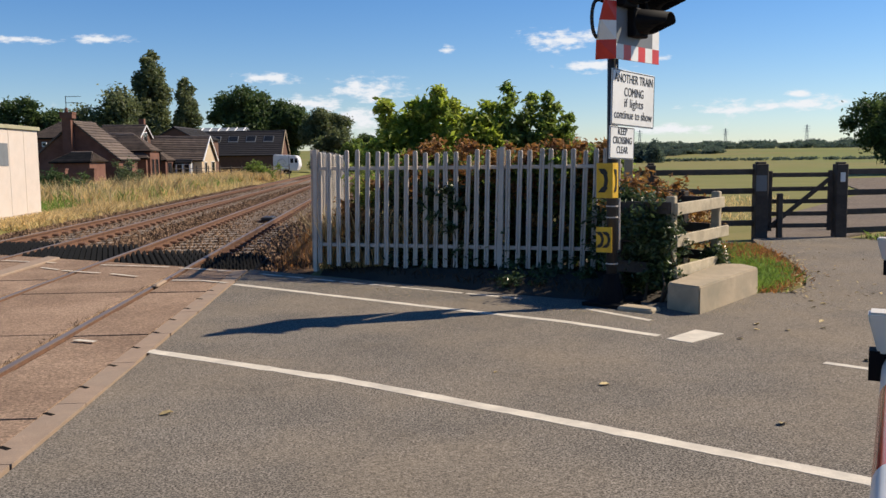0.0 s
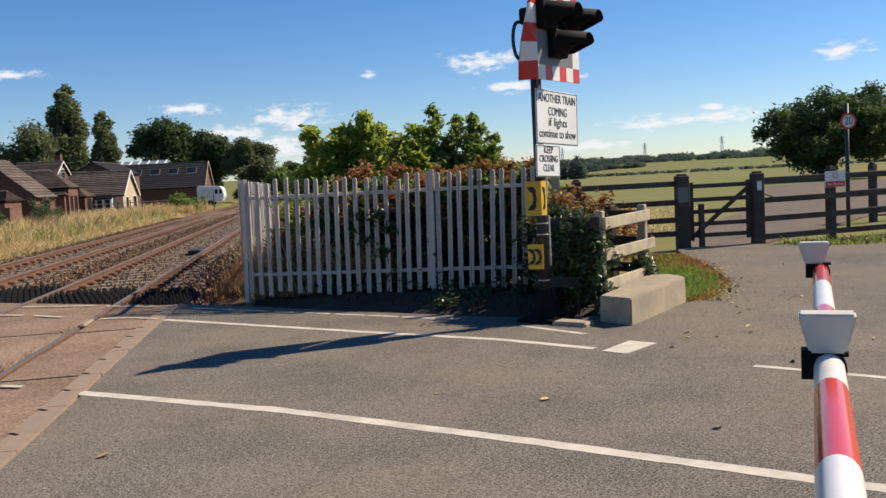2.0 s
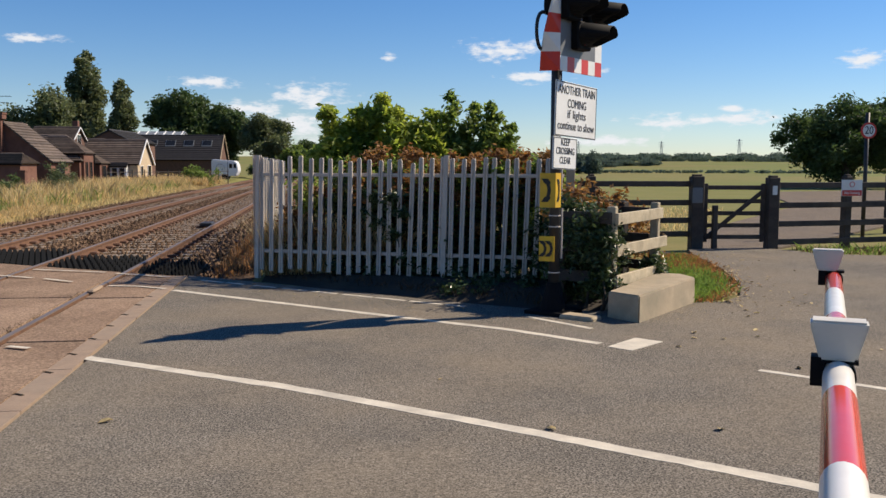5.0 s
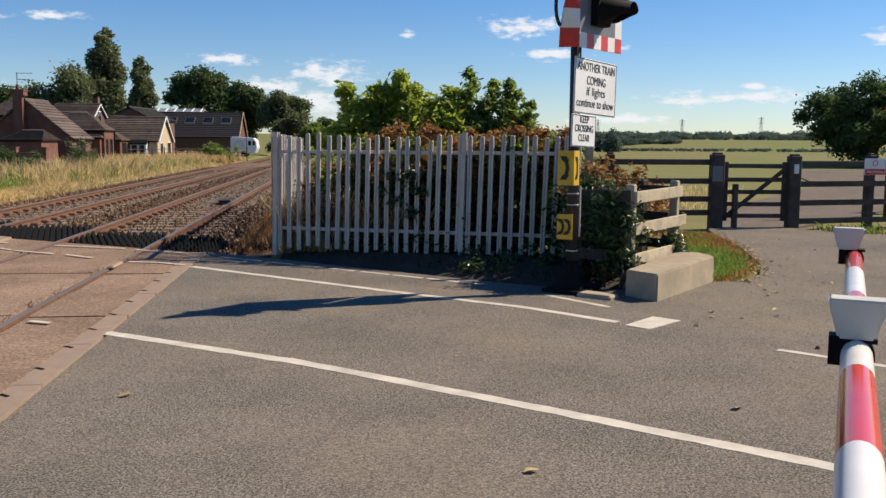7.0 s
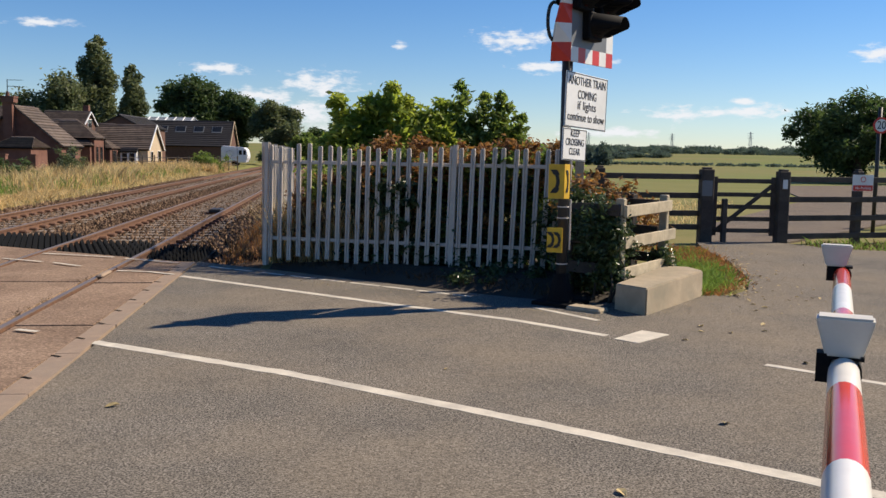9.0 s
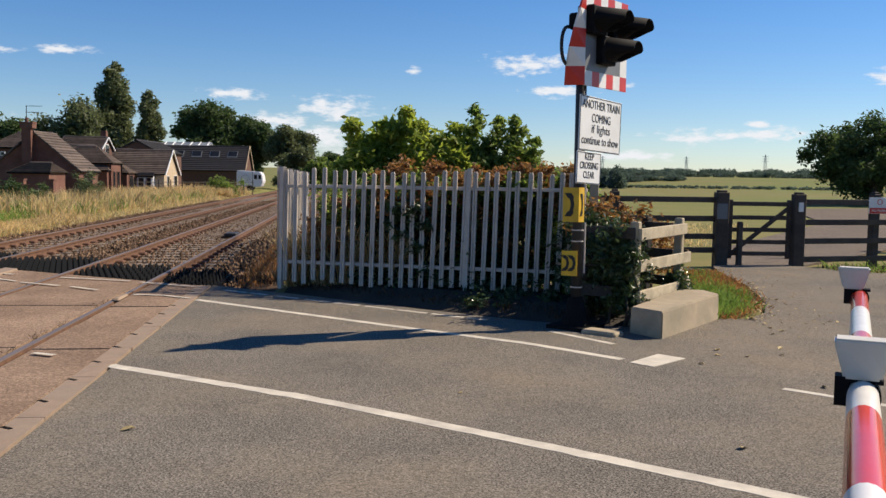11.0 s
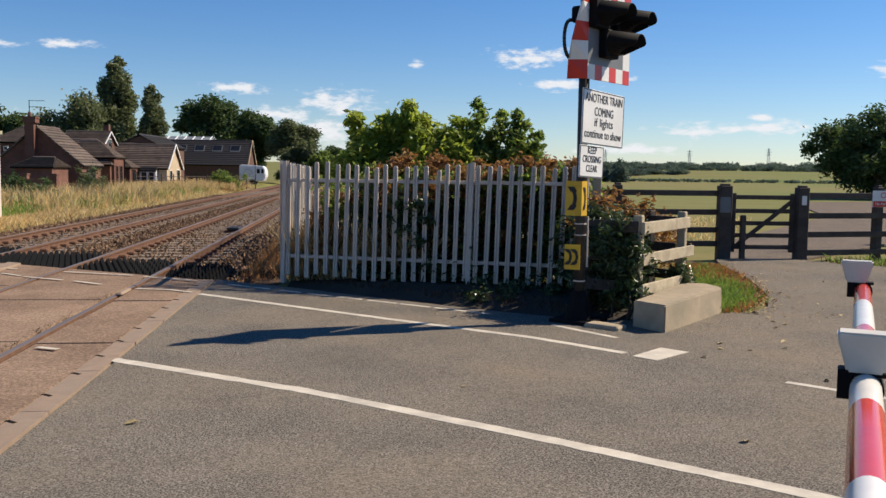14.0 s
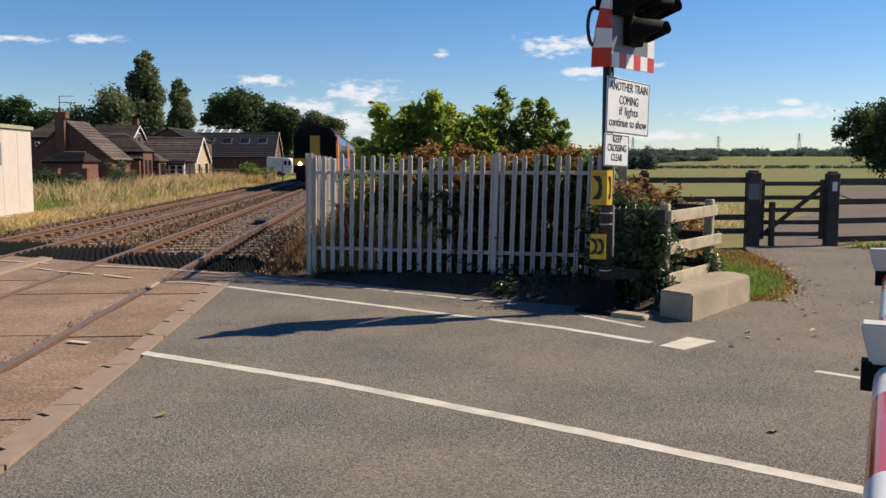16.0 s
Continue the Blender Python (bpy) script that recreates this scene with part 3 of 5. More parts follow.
    a, b = Vector((*a, z)), Vector((*b, z))
    d = b - a
    f = thing("palisade_fence", pose(a.x, a.y, a.z, 0, 0, math.degrees(math.atan2(d.y, d.x))), label, "fence", "steel palisade fences")
    L = d.length
    g = np.random.default_rng(int(L * 100))
    for i in range(first, count):
        o = new("pale", PALE)
        o.parent = f
        o.matrix_basis = pose(L * (i + 0.5) / count, -0.03, 0.02 * g.normal(), 0.6 * g.normal(), 0.5 * g.normal(), 0)
    for zr in (0.28, 1.36):
        bm = bmesh.new()
        beam(bm, (0.02, 0.014, zr), (L, 0.014, zr), 0.05, 0.05)
        soften(bm, 0.006)
        part("rail_bar", bm, "galv", f)
    for x in posts:
        bm = bmesh.new()
        for y in (-0.036, 0.036):
            box(bm, (0, y, 0.76), (0.055, 0.01, 1.74))
        box(bm, (0, 0, 0.76), (0.01, 0.07, 1.74))
        p = part("post", bm, "galv", f)
        p.matrix_basis = pose(x, 0.0, 0, 0, 1.4, 0)
    return f


palisade((-1.95, 12.82), (2.2, 11.6), 30, (0.0, 2.72), "grey galvanised steel palisade fence, slightly leaning, overgrown behind")
palisade((-1.97, 12.9), (-3.05, 24.9), 76, (0.0, 2.8, 5.6, 8.4), "grey galvanised palisade fence running beside the track")


# ---- timber ----
def timber(bm, a, b, w, h, up=(0, 0, 1)):
    return beam(bm, a, b, w, h, up)


def wood_part(name, a, b, w, h, parent, material, up=(0, 0, 1), label=""):
    bm = bmesh.new()
    timber(bm, a, b, w, h, up)
    soften(bm, min(w, h) * 0.12)
    return part(name, bm, material, parent, label)


def stub_fence():
    A, B = Vector((2.42, 9.85, 0)), Vector((3.3, 11.1, 0))
    d = (B - A).normalized()
    n = Vector((d.y, -d.x, 0))
    f = thing("timber_fence", pose(A.x, A.y, 0, 0, 0, math.degrees(math.atan2(d.y, d.x))), "short bleached timber post and rail fence, coloured sunlit, behind a concrete block", "fence", "timber fences")
    L = (B - A).length
    for x in (0.0, L - 0.08):
        wood_part("post", (x, 0, -0.1), (x, 0, 1.16), 0.1, 0.1, f, "greywood", (0, 1, 0))
    for i, z in enumerate((0.33, 0.67, 1.02)):
        wood_part("rail", (-0.06, -0.075, z), (L + (0.12, 0.12, -0.05)[i], -0.075, z + 0.01 * (i - 1)), 0.04, 0.13, f, "greywood")
    # same pen, but dark timber here paints in the shade on this run
    g2 = thing("timber_fence", pose(A.x, A.y, 0, 0, 0, 140), "ivy-grown timber rails, coloured dark for shade, meeting the short fence", "fence", "timber fences")
    wood_part("post", (0.62, 0.02, -0.1), (0.62, 0.02, 1.05), 0.1, 0.1, g2, "darkwood", (0, 1, 0))
    for z in (0.36, 0.7, 1.03):
        wood_part("rail", (-0.02, 0.06, z), (0.7, 0.06, z), 0.04, 0.13, g2, "darkwood")
    g3 = thing("timber_fence", pose(B.x, B.y, 0, 0, 0, 125), "dark timber post and rail return of the short fence", "fence", "timber fences")
    for x in (0.55, 1.3):
        wood_part("post", (x, 0.0, -0.1), (x, 0.0, 1.15), 0.1, 0.1, g3, "darkwood", (0, 1, 0))
    for z in (0.36, 0.7, 1.03):
        wood_part("rail", (0.06, 0.07, z), (1.5, 0.07, z), 0.04, 0.12, g3, "darkwood")


stub_fence()


def concrete_block():
    pts = [(2.26, 9.36), (2.5, 8.97), (3.56, 10.36), (3.5, 10.72), (3.25, 10.86)]
    bm = bmesh.new()
    vs = prism(bm, pts, -0.1, 0.28)
    for v in vs[5:]:
        v.co.z += 0.02 * (v.co.x - 2.4)
        v.co.x, v.co.y = v.co.x * 0.98 + 2.9 * 0.02, v.co.y * 0.98 + 9.9 * 0.02
    soften(bm, 0.014, 2)
    tagged(part("concrete_block", bm, "concrete"), "pale stained concrete kerb block with a tapered end beside the road", "concrete block")


concrete_block()


def bank():
    """The low earth bank on which the fence and hedge stand."""
    g = np.random.default_rng(12)
    front = [(-1.9, 12.72), (-1.4, 12.35), (-0.6, 11.65), (0.95, 10.45), (1.5, 10.1), (2.1, 9.8), (2.6, 10.0), (3.45, 11.0), (4.2, 11.0), (4.65, 12.0), (5.15, 13.9), (5.4, 16.2)]
    P, F = [], []
    rows = 9
    for x, y in front:
        for k in range(rows):
            s = k / (rows - 1)
            wide, high = (3.2, 0.16) if x < 3 else (1.1, 0.045)
            P.append((x - (0.35 * s if x > 3 else -0.3 * s if x < -1 else 0), y + wide * s, -0.06 + high * math.sin(min(1, s * 3) * math.pi / 2) + 0.006 * g.normal() * (k > 0)))
    for i in range(len(front) - 1):
        for k in range(rows - 1):
            j = i * rows + k
            F.append((j, j + rows, j + rows + 1, j + 1))
    ob = raw("verge", P, F, "soil")
    tagged(ob, "low bank of dark soil under the fence and hedge", "verge", "", "structure")


bank()


# ---- gate and field fences ----
def dark_post(parent, x, y, h, w=0.2, name="post"):
    bm = bmesh.new()
    box(bm, (0, 0, h / 2 - 0.05), (w, w, h + 0.1))
    box(bm, (0, 0, h + 0.02), (w * 0.7, w * 0.7, 0.04))
    soften(bm, 0.012)
    p = part(name, bm, "darkwood", parent)
    p.location = (x, y, 0)
    return p


GY = 17.4
gate = thing("field_gate", pose(5.95, GY, 0, 0, 0, 0), "closed dark five-bar timber gate between heavy posts", "gate")
dark_post(gate, 0, 0, 1.42, 0.24)
dark_post(gate, 1.53, 0, 1.4, 0.22)
for i, z in enumerate((0.22, 0.45, 0.69, 0.93, 1.2)):
    wood_part("bar", (0.13, 0.05, z), (1.4, 0.05, z), 0.035, 0.085, gate, "darkwood")
wood_part("brace", (0.2, 0.01, 0.2), (1.38, 0.01, 1.16), 0.035, 0.08, gate, "darkwood")
wood_part("stile", (0.2, 0.045, 0.12), (0.2, 0.045, 1.28), 0.08, 0.06, gate, "darkwood", (0, 1, 0))
wood_part("stile", (1.36, 0.045, 0.12), (1.36, 0.045, 1.28), 0.08, 0.06, gate, "darkwood", (0, 1, 0))
wood_part("stub_post", (0.36, -0.06, -0.1), (0.36, -0.06, 0.85), 0.1, 0.1, gate, "darkwood", (0, 1, 0))
bm = bmesh.new()
box(bm, (-0.02, -0.13, 1.05), (0.2, 0.02, 0.3))
part("notice", bm, "boardgrey", gate, "grey weathered notice plate")
bm = bmesh.new()
box(bm, (1.53, -0.12, 1.15), (0.09, 0.02, 0.18))
part("notice", bm, "white", gate, "small white notice")


def rail_fence(a, b, posts, zs, label, w=0.11, thick=0.05):
    a, b = Vector((*a, 0)), Vector((*b, 0))
    d = b - a
    f = thing("field_fence", pose(a.x, a.y, 0, 0, 0, math.degrees(math.atan2(d.y, d.x))), label, "fence", "dark field fences")
    for x in posts:
        dark_post(f, x, 0.06, 1.42 if x else 1.38, 0.16)
    for z in zs:
        wood_part("rail", (0.06, -0.04, z), (d.length, -0.04, z), thick, w, f, "darkwood")
    return f


rail_fence((7.52, GY), (19.5, GY + 3.2), (1.82, 3.7, 5.6, 7.5, 9.4, 11.3), (0.12, 0.48, 0.85, 1.25), "dark creosoted four-rail timber fence beside the gate")
rail_fence((5.9, GY), (1.6, GY - 0.2), (2.1, 4.2), (0.28, 0.55, 0.9, 1.27), "dark creosoted timber rail fence beyond the gate posts")
rail_fence((11.5, GY + 4), (30, GY + 12), (1.0, 3.5, 6, 9), (0.3, 0.75, 1.2), "dark timber rail fence round the yard", 0.1)


# ---- signal post ----
def text_part(name, body, size, m, parent, material="ink", width=None):
    """One mesh a word, the whole line width wide."""
    made, x = [], 0.0
    for word in body.split(" "):
        cu = bpy.data.curves.new(name, "FONT")
        cu.body, cu.size, cu.align_y, cu.extrude = word, size, "CENTER", 0.0015
        cu.offset = 0.0
        tmp = bpy.data.objects.new(name, cu)
        scene.collection.objects.link(tmp)
        me = bpy.data.meshes.new_from_object(tmp.evaluated_get(bpy.context.evaluated_depsgraph_get()))
        bpy.data.objects.remove(tmp)
        hi = max(v.co.x for v in me.vertices)
        made.append((me, x))
        x += hi + size * 0.3
    total = x - size * 0.3
    k = (width or total) / total
    for me, x0 in made:
        for v in me.vertices:
            v.co.x = (v.co.x + x0 - total / 2) * k
        me.materials.clear()
        me.materials.append(M[material])
        ob = new(name, me)
        ob.parent = parent
        ob.matrix_basis = m


SIG = pose(1.735, 9.65, 0, 0, 0, 50)


def signal_post():
    s = thing("signal_post", SIG, "dark signal post with hooded lamps on a red-and-white bordered board", "crossing signal")
    bm = bmesh.new()
    tube(bm, (0, 0, 0.2), (0, 0, 3.45), 0.058, n=20)
    part("post", bm, "polegrey", s, smooth=True)
    bm = bmesh.new()
    tube(bm, (0, 0, -0.02), (0, 0, 0.34), 0.17, 0.075, 16)
    box(bm, (0, 0, 0.015), (0.46, 0.46, 0.05))
    part("base", bm, "black", s, "flared black base plate")
    # board
    bw0, bw1, z0, z1 = -0.13, 0.81, 2.61, 3.58
    bm = bmesh.new()
    box(bm, ((bw0 + bw1 - 0.15) / 2, -0.1, (z0 + z1) / 2), (bw1 - bw0 - 0.15, 0.02, z1 - z0 - 0.3))
    soften(bm, 0.004)
    board = part("backboard", bm, "boardgrey", s, "dark grey backing board")
    w = 0.155
    nx, nz = 6, 3
    for i in range(nx):
        for zz in (z0, z1 - w):
            bm = bmesh.new()
            x0 = bw0 + (bw1 - bw0) * i / nx
            box(bm, (x0 + (bw1 - bw0) / nx / 2, -0.1, zz + w / 2), ((bw1 - bw0) / nx, 0.022, w))
            part("border_square", bm, "white" if i % 2 == 0 else "red", board)
    h = (z1 - z0 - 2 * w) / nz
    for i in range(nz):
        bm = bmesh.new()
        box(bm, (bw1 - w / 2, -0.1, z0 + w + h * (i + 0.5)), (w, 0.022, h))
        part("border_square", bm, "white" if i % 2 == 0 else "red", board)
    # the near edge strip is bent outwards, most at its foot
    m = 5
    for i in range(m):
        rings = []
        for f in (i / m, (i + 1) / m):
            z = z0 + (z1 - z0) * f
            a = radians(-74 + 100 * f)
            wide = 0.13 + 0.07 * (1 - f)
            tip = Vector((bw0 - wide * math.cos(a), -0.1 - wide * math.sin(a), z))
            root = Vector((bw0, -0.1, z))
            k = Vector((0.0, 0.012, 0))
            rings.append([root - k, tip - k, tip + k, root + k])
        bm = bmesh.new()
        loft(bm, rings)
        part("border_square", bm, "red" if i % 2 == 0 else "white", board, "bent square of the border")
    # lamps with long hoods
    for u, z, r in ((0.02, 3.29, 0.125), (0.5, 3.27, 0.125), (0.25, 3.0, 0.125)):
        bm = bmesh.new()
        tube(bm, (u, -0.11, z), (u, -0.2, z), r + 0.025, n=24)
        box(bm, (u, -0.15, z), (0.3, 0.1, 0.3))
        soften(bm, 0.015)
        lamp = part("lamp_unit", bm, "black", s, "black lamp unit")
        bm = bmesh.new()
        tube(bm, (u, -0.2, z), (u, -0.215, z), r * 0.86, n=24)
        part("lens", bm, "lens", lamp, "unlit red lens" if z > 3.1 else "unlit amber lens")
        bm = bmesh.new()
        n = 22
        ring = []
        for k in range(n + 1):
            a = radians(-55 + 290 * k / n)
            ring.append((math.cos(a), math.sin(a)))
        outer0 = [(u + c * (r + 0.02), -0.19, z + q * (r + 0.02)) for c, q in ring]
        outer1 = [(u + 0.13 + c * r * 0.9, -0.47 + 0.27 * max(0.0, -q) ** 0.8, z + q * r * 0.88 - 0.01) for c, q in ring]
        inner1 = [(u + 0.13 + c * (r * 0.9 - 0.008), -0.47 + 0.27 * max(0.0, -q) ** 0.8, z + q * (r * 0.88 - 0.008) - 0.01) for c, q in ring]
        inner0 = [(u + c * (r + 0.008), -0.19, z + q * (r + 0.008)) for c, q in ring]
        loft(bm, [outer0, outer1, inner1, inner0], close=False)
        part("hood", bm, "black", lamp, "long black sun hood", smooth=True)
    bm = bmesh.new()
    box(bm, (-0.13, 0.02, 3.28), (0.09, 0.12, 0.17))
    soften(bm, 0.02)
    part("junction_box", bm, "black", s)
    bm = bmesh.new()
    prev = None
    for k in range(13):
        a = math.pi * k / 12
        p = Vector((-0.16 - 0.17 * math.sin(a) ** 0.7, 0.06, 3.02 + 0.2 * math.cos(a)))
        if prev is not None:
            tube(bm, prev, p, 0.019, n=8)
        prev = p
    part("conduit", bm, "polegrey", s, "looped black cable conduit", smooth=True)
    for z in (2.75, 3.35):
        bm = bmesh.new()
        box(bm, (0.15, -0.05, z), (0.5, 0.07, 0.05))
        part("bracket", bm, "polegrey", s)

    def plate(name, x0, x1, za, zb, label, lines, y=-0.075):
        bm = bmesh.new()
        box(bm, ((x0 + x1) / 2, y, (za + zb) / 2), (x1 - x0, 0.012, zb - za))
        soften(bm, 0.003)
        p = part(name, bm, "white", s, label)
        p.matrix_basis = Matrix.Translation((0, 0, 2.2)) @ Matrix.Rotation(radians(2.0), 4, "Y") @ Matrix.Translation((0, 0, -2.2))
        bm = bmesh.new()
        e = 0.01
        for q in (za + e, zb - e):
            box(bm, ((x0 + x1) / 2, y - 0.007, q), (x1 - x0 - 2 * e, 0.003, 0.007))
        for q in (x0 + e, x1 - e):
            box(bm, (q, y - 0.007, (za + zb) / 2), (0.007, 0.003, zb - za - 2 * e))
        part("border_line", bm, "ink", p)
        for body, size, z, wd in lines:
            text_part("lettering", body, size, pose((x0 + x1) / 2, y - 0.008, z, 90, 0, 0), p, width=wd)
    plate("sign_plate", -0.16, 0.77, 1.925, 2.51, "white warning plate with black capitals and small letters", (
        ("ANOTHER TRAIN", 0.13, 2.42, 0.83), ("COMING", 0.13, 2.28, 0.42), ("if lights", 0.13, 2.165, 0.42), ("continue to show", 0.13, 2.04, 0.83)))
    plate("sign_plate", -0.18, 0.34, 1.57, 1.915, "smaller white plate with black capitals", (("KEEP", 0.105, 1.86, 0.2), ("CROSSING", 0.105, 1.765, 0.4), ("CLEAR", 0.105, 1.665, 0.24)))
    # yellow telephone plates, folded round the post
    inv = SIG.inverted()
    for name, za, zb, lab in (("phone_sign", 1.16, 1.53, "yellow enamel plate with a black handset"), ("phone_plate", 0.58, 0.85, "dull yellow plate with two black handsets")):
        a, b, c = inv @ Vector((1.56, 9.6, 0)), inv @ Vector((1.715, 9.53, 0)), inv @ Vector((1.79, 9.62, 0))
        bm = bmesh.new()
        for p, q in ((a, b), (b, c)):
            if name == "phone_plate" and p is b:
                continue
            beam(bm, (p.x, p.y, (za + zb) / 2), (q.x, q.y, (za + zb) / 2), 0.008, zb - za)
        y = part(name, bm, "yellow", s, lab)
        if name == "phone_sign":
            bm = bmesh.new()
            e = (c - b).normalized()
            o = Vector((e.y, -e.x, 0)) * 0.008
            rings = []
            for k in range(13):
                t = -1 + k / 6
                p = b.lerp(c, 0.5) + o + Vector((0, 0, (za + zb) / 2 + t * 0.12)) + e * (0.025 * (1 - t * t) - 0.012)
                wd = 0.018 if abs(t) > 0.6 else 0.009
                rings.append([p - e * wd - o * 0.3, p + e * wd - o * 0.3, p + e * wd + o * 0.3, p - e * wd + o * 0.3])
            loft(bm, rings)
            part("handset", bm, "ink", y, "black handset symbol")
        d = (b - a).normalized()
        nrm = Vector((d.y, -d.x, 0))
        for j in ((0,) if name == "phone_sign" else (-1, 1)):
            bm = bmesh.new()
            mid = (a + b) / 2 + nrm * 0.008 + d * 0.035 * j
            hh = 0.125 if name == "phone_sign" else 0.085
            rings = []
            for k in range(17):
                t = -1 + k / 8
                p = mid + Vector((0, 0, (za + zb) / 2 + t * hh)) + d * (0.05 * (1 - t * t)) - d * 0.03
                wd = (0.036 if abs(t) > 0.6 else 0.019) * (1 if name == "phone_sign" else 0.75)
                rings.append([p - d * wd - nrm * 0.003, p + d * wd - nrm * 0.003, p + d * wd + nrm * 0.003, p - d * wd + nrm * 0.003])
            loft(bm, rings)
            part("handset", bm, "ink", y, "black handset symbol")
    for z in (0.95, 1.07, 0.45):
        bm = bmesh.new()
        tube(bm, (0, 0, z - 0.006), (0, 0, z + 0.006), 0.066, n=16)
        part("band", bm, "galv", s, "steel fixing band")
    bm = bmesh.new()
    tube(bm, (0.05, -0.06, 0.6), (0.05, -0.06, 1.15), 0.012, n=8)
    part("cable_tube", bm, "galv", s)


signal_post()
bm = bmesh.new()
box(bm, (0, 0, 0.01), (0.4, 0.22, 0.07))
soften(bm, 0.02)
c = tagged(part("kerb_stone", bm, "concrete"), "broken pale kerb stone at the foot of the signal post", "stone")
c.matrix_world = pose(1.95, 9.25, 0.0, 0, 0, -40)
# white marker post behind the signal
bm = bmesh.new()
box(bm, (0, 0, 0.85), (0.1, 0.08, 1.75))
soften(bm, 0.008)
c = tagged(part("concrete_post", bm, "concrete"), "slim pale concrete post behind the signal post", "post")
c.matrix_world = pose(2.17, 11.0, 0)


# ---- barrier ----
def barrier():
    K = 0.724  # length scale of the boom fittings
    A, B = Vector((1.135, 2.214, 0)), Vector((2.077, 4.122, 0))
    d = (B - A).normalized()
    yaw = math.degrees(math.atan2(d.y, d.x))
    b = thing("barrier", pose(A.x, A.y, 0, 0, 0, yaw), "lowered red and white banded barrier boom with white lamp housings", "barrier")
    cuts = [K * v for v in (-5.4, -4.6, -3.8, -2.85, -2.02, -1.22, -0.42, 0.4, 1.15, 2.1, 3.05)]
    Z = 1.065
    for i, (x0, x1) in enumerate(zip(cuts, cuts[1:])):
        red = (len(cuts) - 2 - i) % 2 == 0
        bm = bmesh.new()
        pr = []
        for k in range(20):
            a = 2 * math.pi * k / 20
            pr.append((0.038 * math.cos(a), 0.044 * math.sin(a)))
        k0, k1 = 1 - 0.018 * x0, 1 - 0.018 * x1
        loft(bm, [[(x0, p * k0, Z + q * k0) for p, q in pr], [(x1, p * k1, Z + q * k1) for p, q in pr]], close=False)
        o = part("band", bm, "boomred" if red else "boomwhite", b, ("glossy red" if red else "glossy white") + " band of the boom", smooth=False)
        o.data.polygons.foreach_set("use_smooth", [len(p.vertices) == 4 for p in o.data.polygons])
    for x, e in ((cuts[0], -0.012), (cuts[-1], 0.012)):
        bm = bmesh.new()
        tube(bm, (x, 0, Z), (x + e, 0, Z), 0.041, n=20)
        part("end_cap", bm, "black", b, "black end cap")
    for x, yo in ((0.0, 0.003), (2.98 * K, 0.028)):
        bm = bmesh.new()
        lo = [(x - 0.04, yo - 0.044, 1.11), (x + 0.04, yo - 0.044, 1.11), (x + 0.04, yo + 0.044, 1.11), (x - 0.04, yo + 0.044, 1.11)]
        hi = [(x - 0.04, yo - 0.069, 1.199), (x + 0.04, yo - 0.069, 1.199), (x + 0.04, yo + 0.069, 1.199), (x - 0.04, yo + 0.069, 1.199)]
        top = [(p[0], p[1], 1.211) for p in hi]
        loft(bm, [lo, hi, top])
        soften(bm, 0.008, 2)
        l = part("boom_lamp", bm, "lampwhite", b, "grey-white tapered boom lamp housing")
        bm = bmesh.new()
        pr = []
        for k in range(15):
            a = radians(-40 + 260 * k / 14)
            pr.append((0.043 * math.cos(a), 0.0475 * math.sin(a)))
        inner = [(p * 0.9, q * 0.9) for p, q in pr]
        loft(bm, [[(x - 0.028, p, Z + q) for p, q in pr], [(x + 0.028, p, Z + q) for p, q in pr],
                  [(x + 0.028, p, Z + q) for p, q in inner], [(x - 0.028, p, Z + q) for p, q in inner]], close=False)
        prism(bm, [(x - 0.032, -0.046), (x + 0.03, -0.046), (x + 0.03, 0.05), (x - 0.032, 0.05)], Z + 0.036, 1.112)
        box(bm, (x - 0.002, 0.05, Z + 0.012), (0.056, 0.034, 0.075))
        part("clamp", bm, "black", l, "black lamp clamp")
        bm = bmesh.new()
        tube(bm, (x + 0.04, yo, 1.157), (x + 0.047, yo, 1.157), 0.032, n=16)
        part("lens", bm, "lens", l)
    bm = bmesh.new()
    box(bm, (-4.3, 0.0, 0.58), (0.5, 0.45, 1.2))
    soften(bm, 0.03)
    part("pedestal", bm, "boardgrey", b, "grey barrier machine")


barrier()


# ---- 20 sign and notice ----
def speed_sign():
    s = thing("speed_sign", pose(10.75, 20.0, 0), "round 20 limit sign with a red rim on a grey post", "road sign")
    bm = bmesh.new()
    tube(bm, (0, 0, -0.1), (0, 0, 2.85), 0.045, n=12)
    part("post", bm, "polegrey", s, smooth=True)
    for name, r, y, mtl in (("rim", 0.185, -0.06, "red"), ("face", 0.14, -0.066, "white")):
        bm = bmesh.new()
        tube(bm, (0, y, 2.44), (0, y - 0.012, 2.44), r, n=32)
        part(name, bm, mtl, s)
    text_part("lettering", "20", 0.25, pose(0, -0.081, 2.44, 90, 0, 0), s, width=0.2)


speed_sign()


def notice():
    s = thing("notice_board", pose(9.05, GY - 0.02, 0, 0, 0, 6), "white notice with a red ring and panel on a fence post", "sign")
    bm = bmesh.new()
    box(bm, (0, -0.05, 1.2), (0.44, 0.015, 0.32))
    p = part("plate", bm, "white", s)
    bm = bmesh.new()
    box(bm, (0, -0.06, 1.1), (0.42, 0.006, 0.11))
    part("red_panel", bm, "red", p)
    bm = bmesh.new()
    prev = None
    for k in range(21):
        a = 2 * math.pi * k / 20
        q = Vector((0.05 * math.cos(a), -0.06, 1.27 + 0.05 * math.sin(a)))
        if prev is not None:
            beam(bm, prev, q, 0.012, 0.006, (0, 1, 0))
        prev = q
    part("ring", bm, "red", p)
    text_part("lettering", "No Parking", 0.075, pose(0, -0.066, 1.1, 90, 0, 0), p, "white", 0.34)


notice()


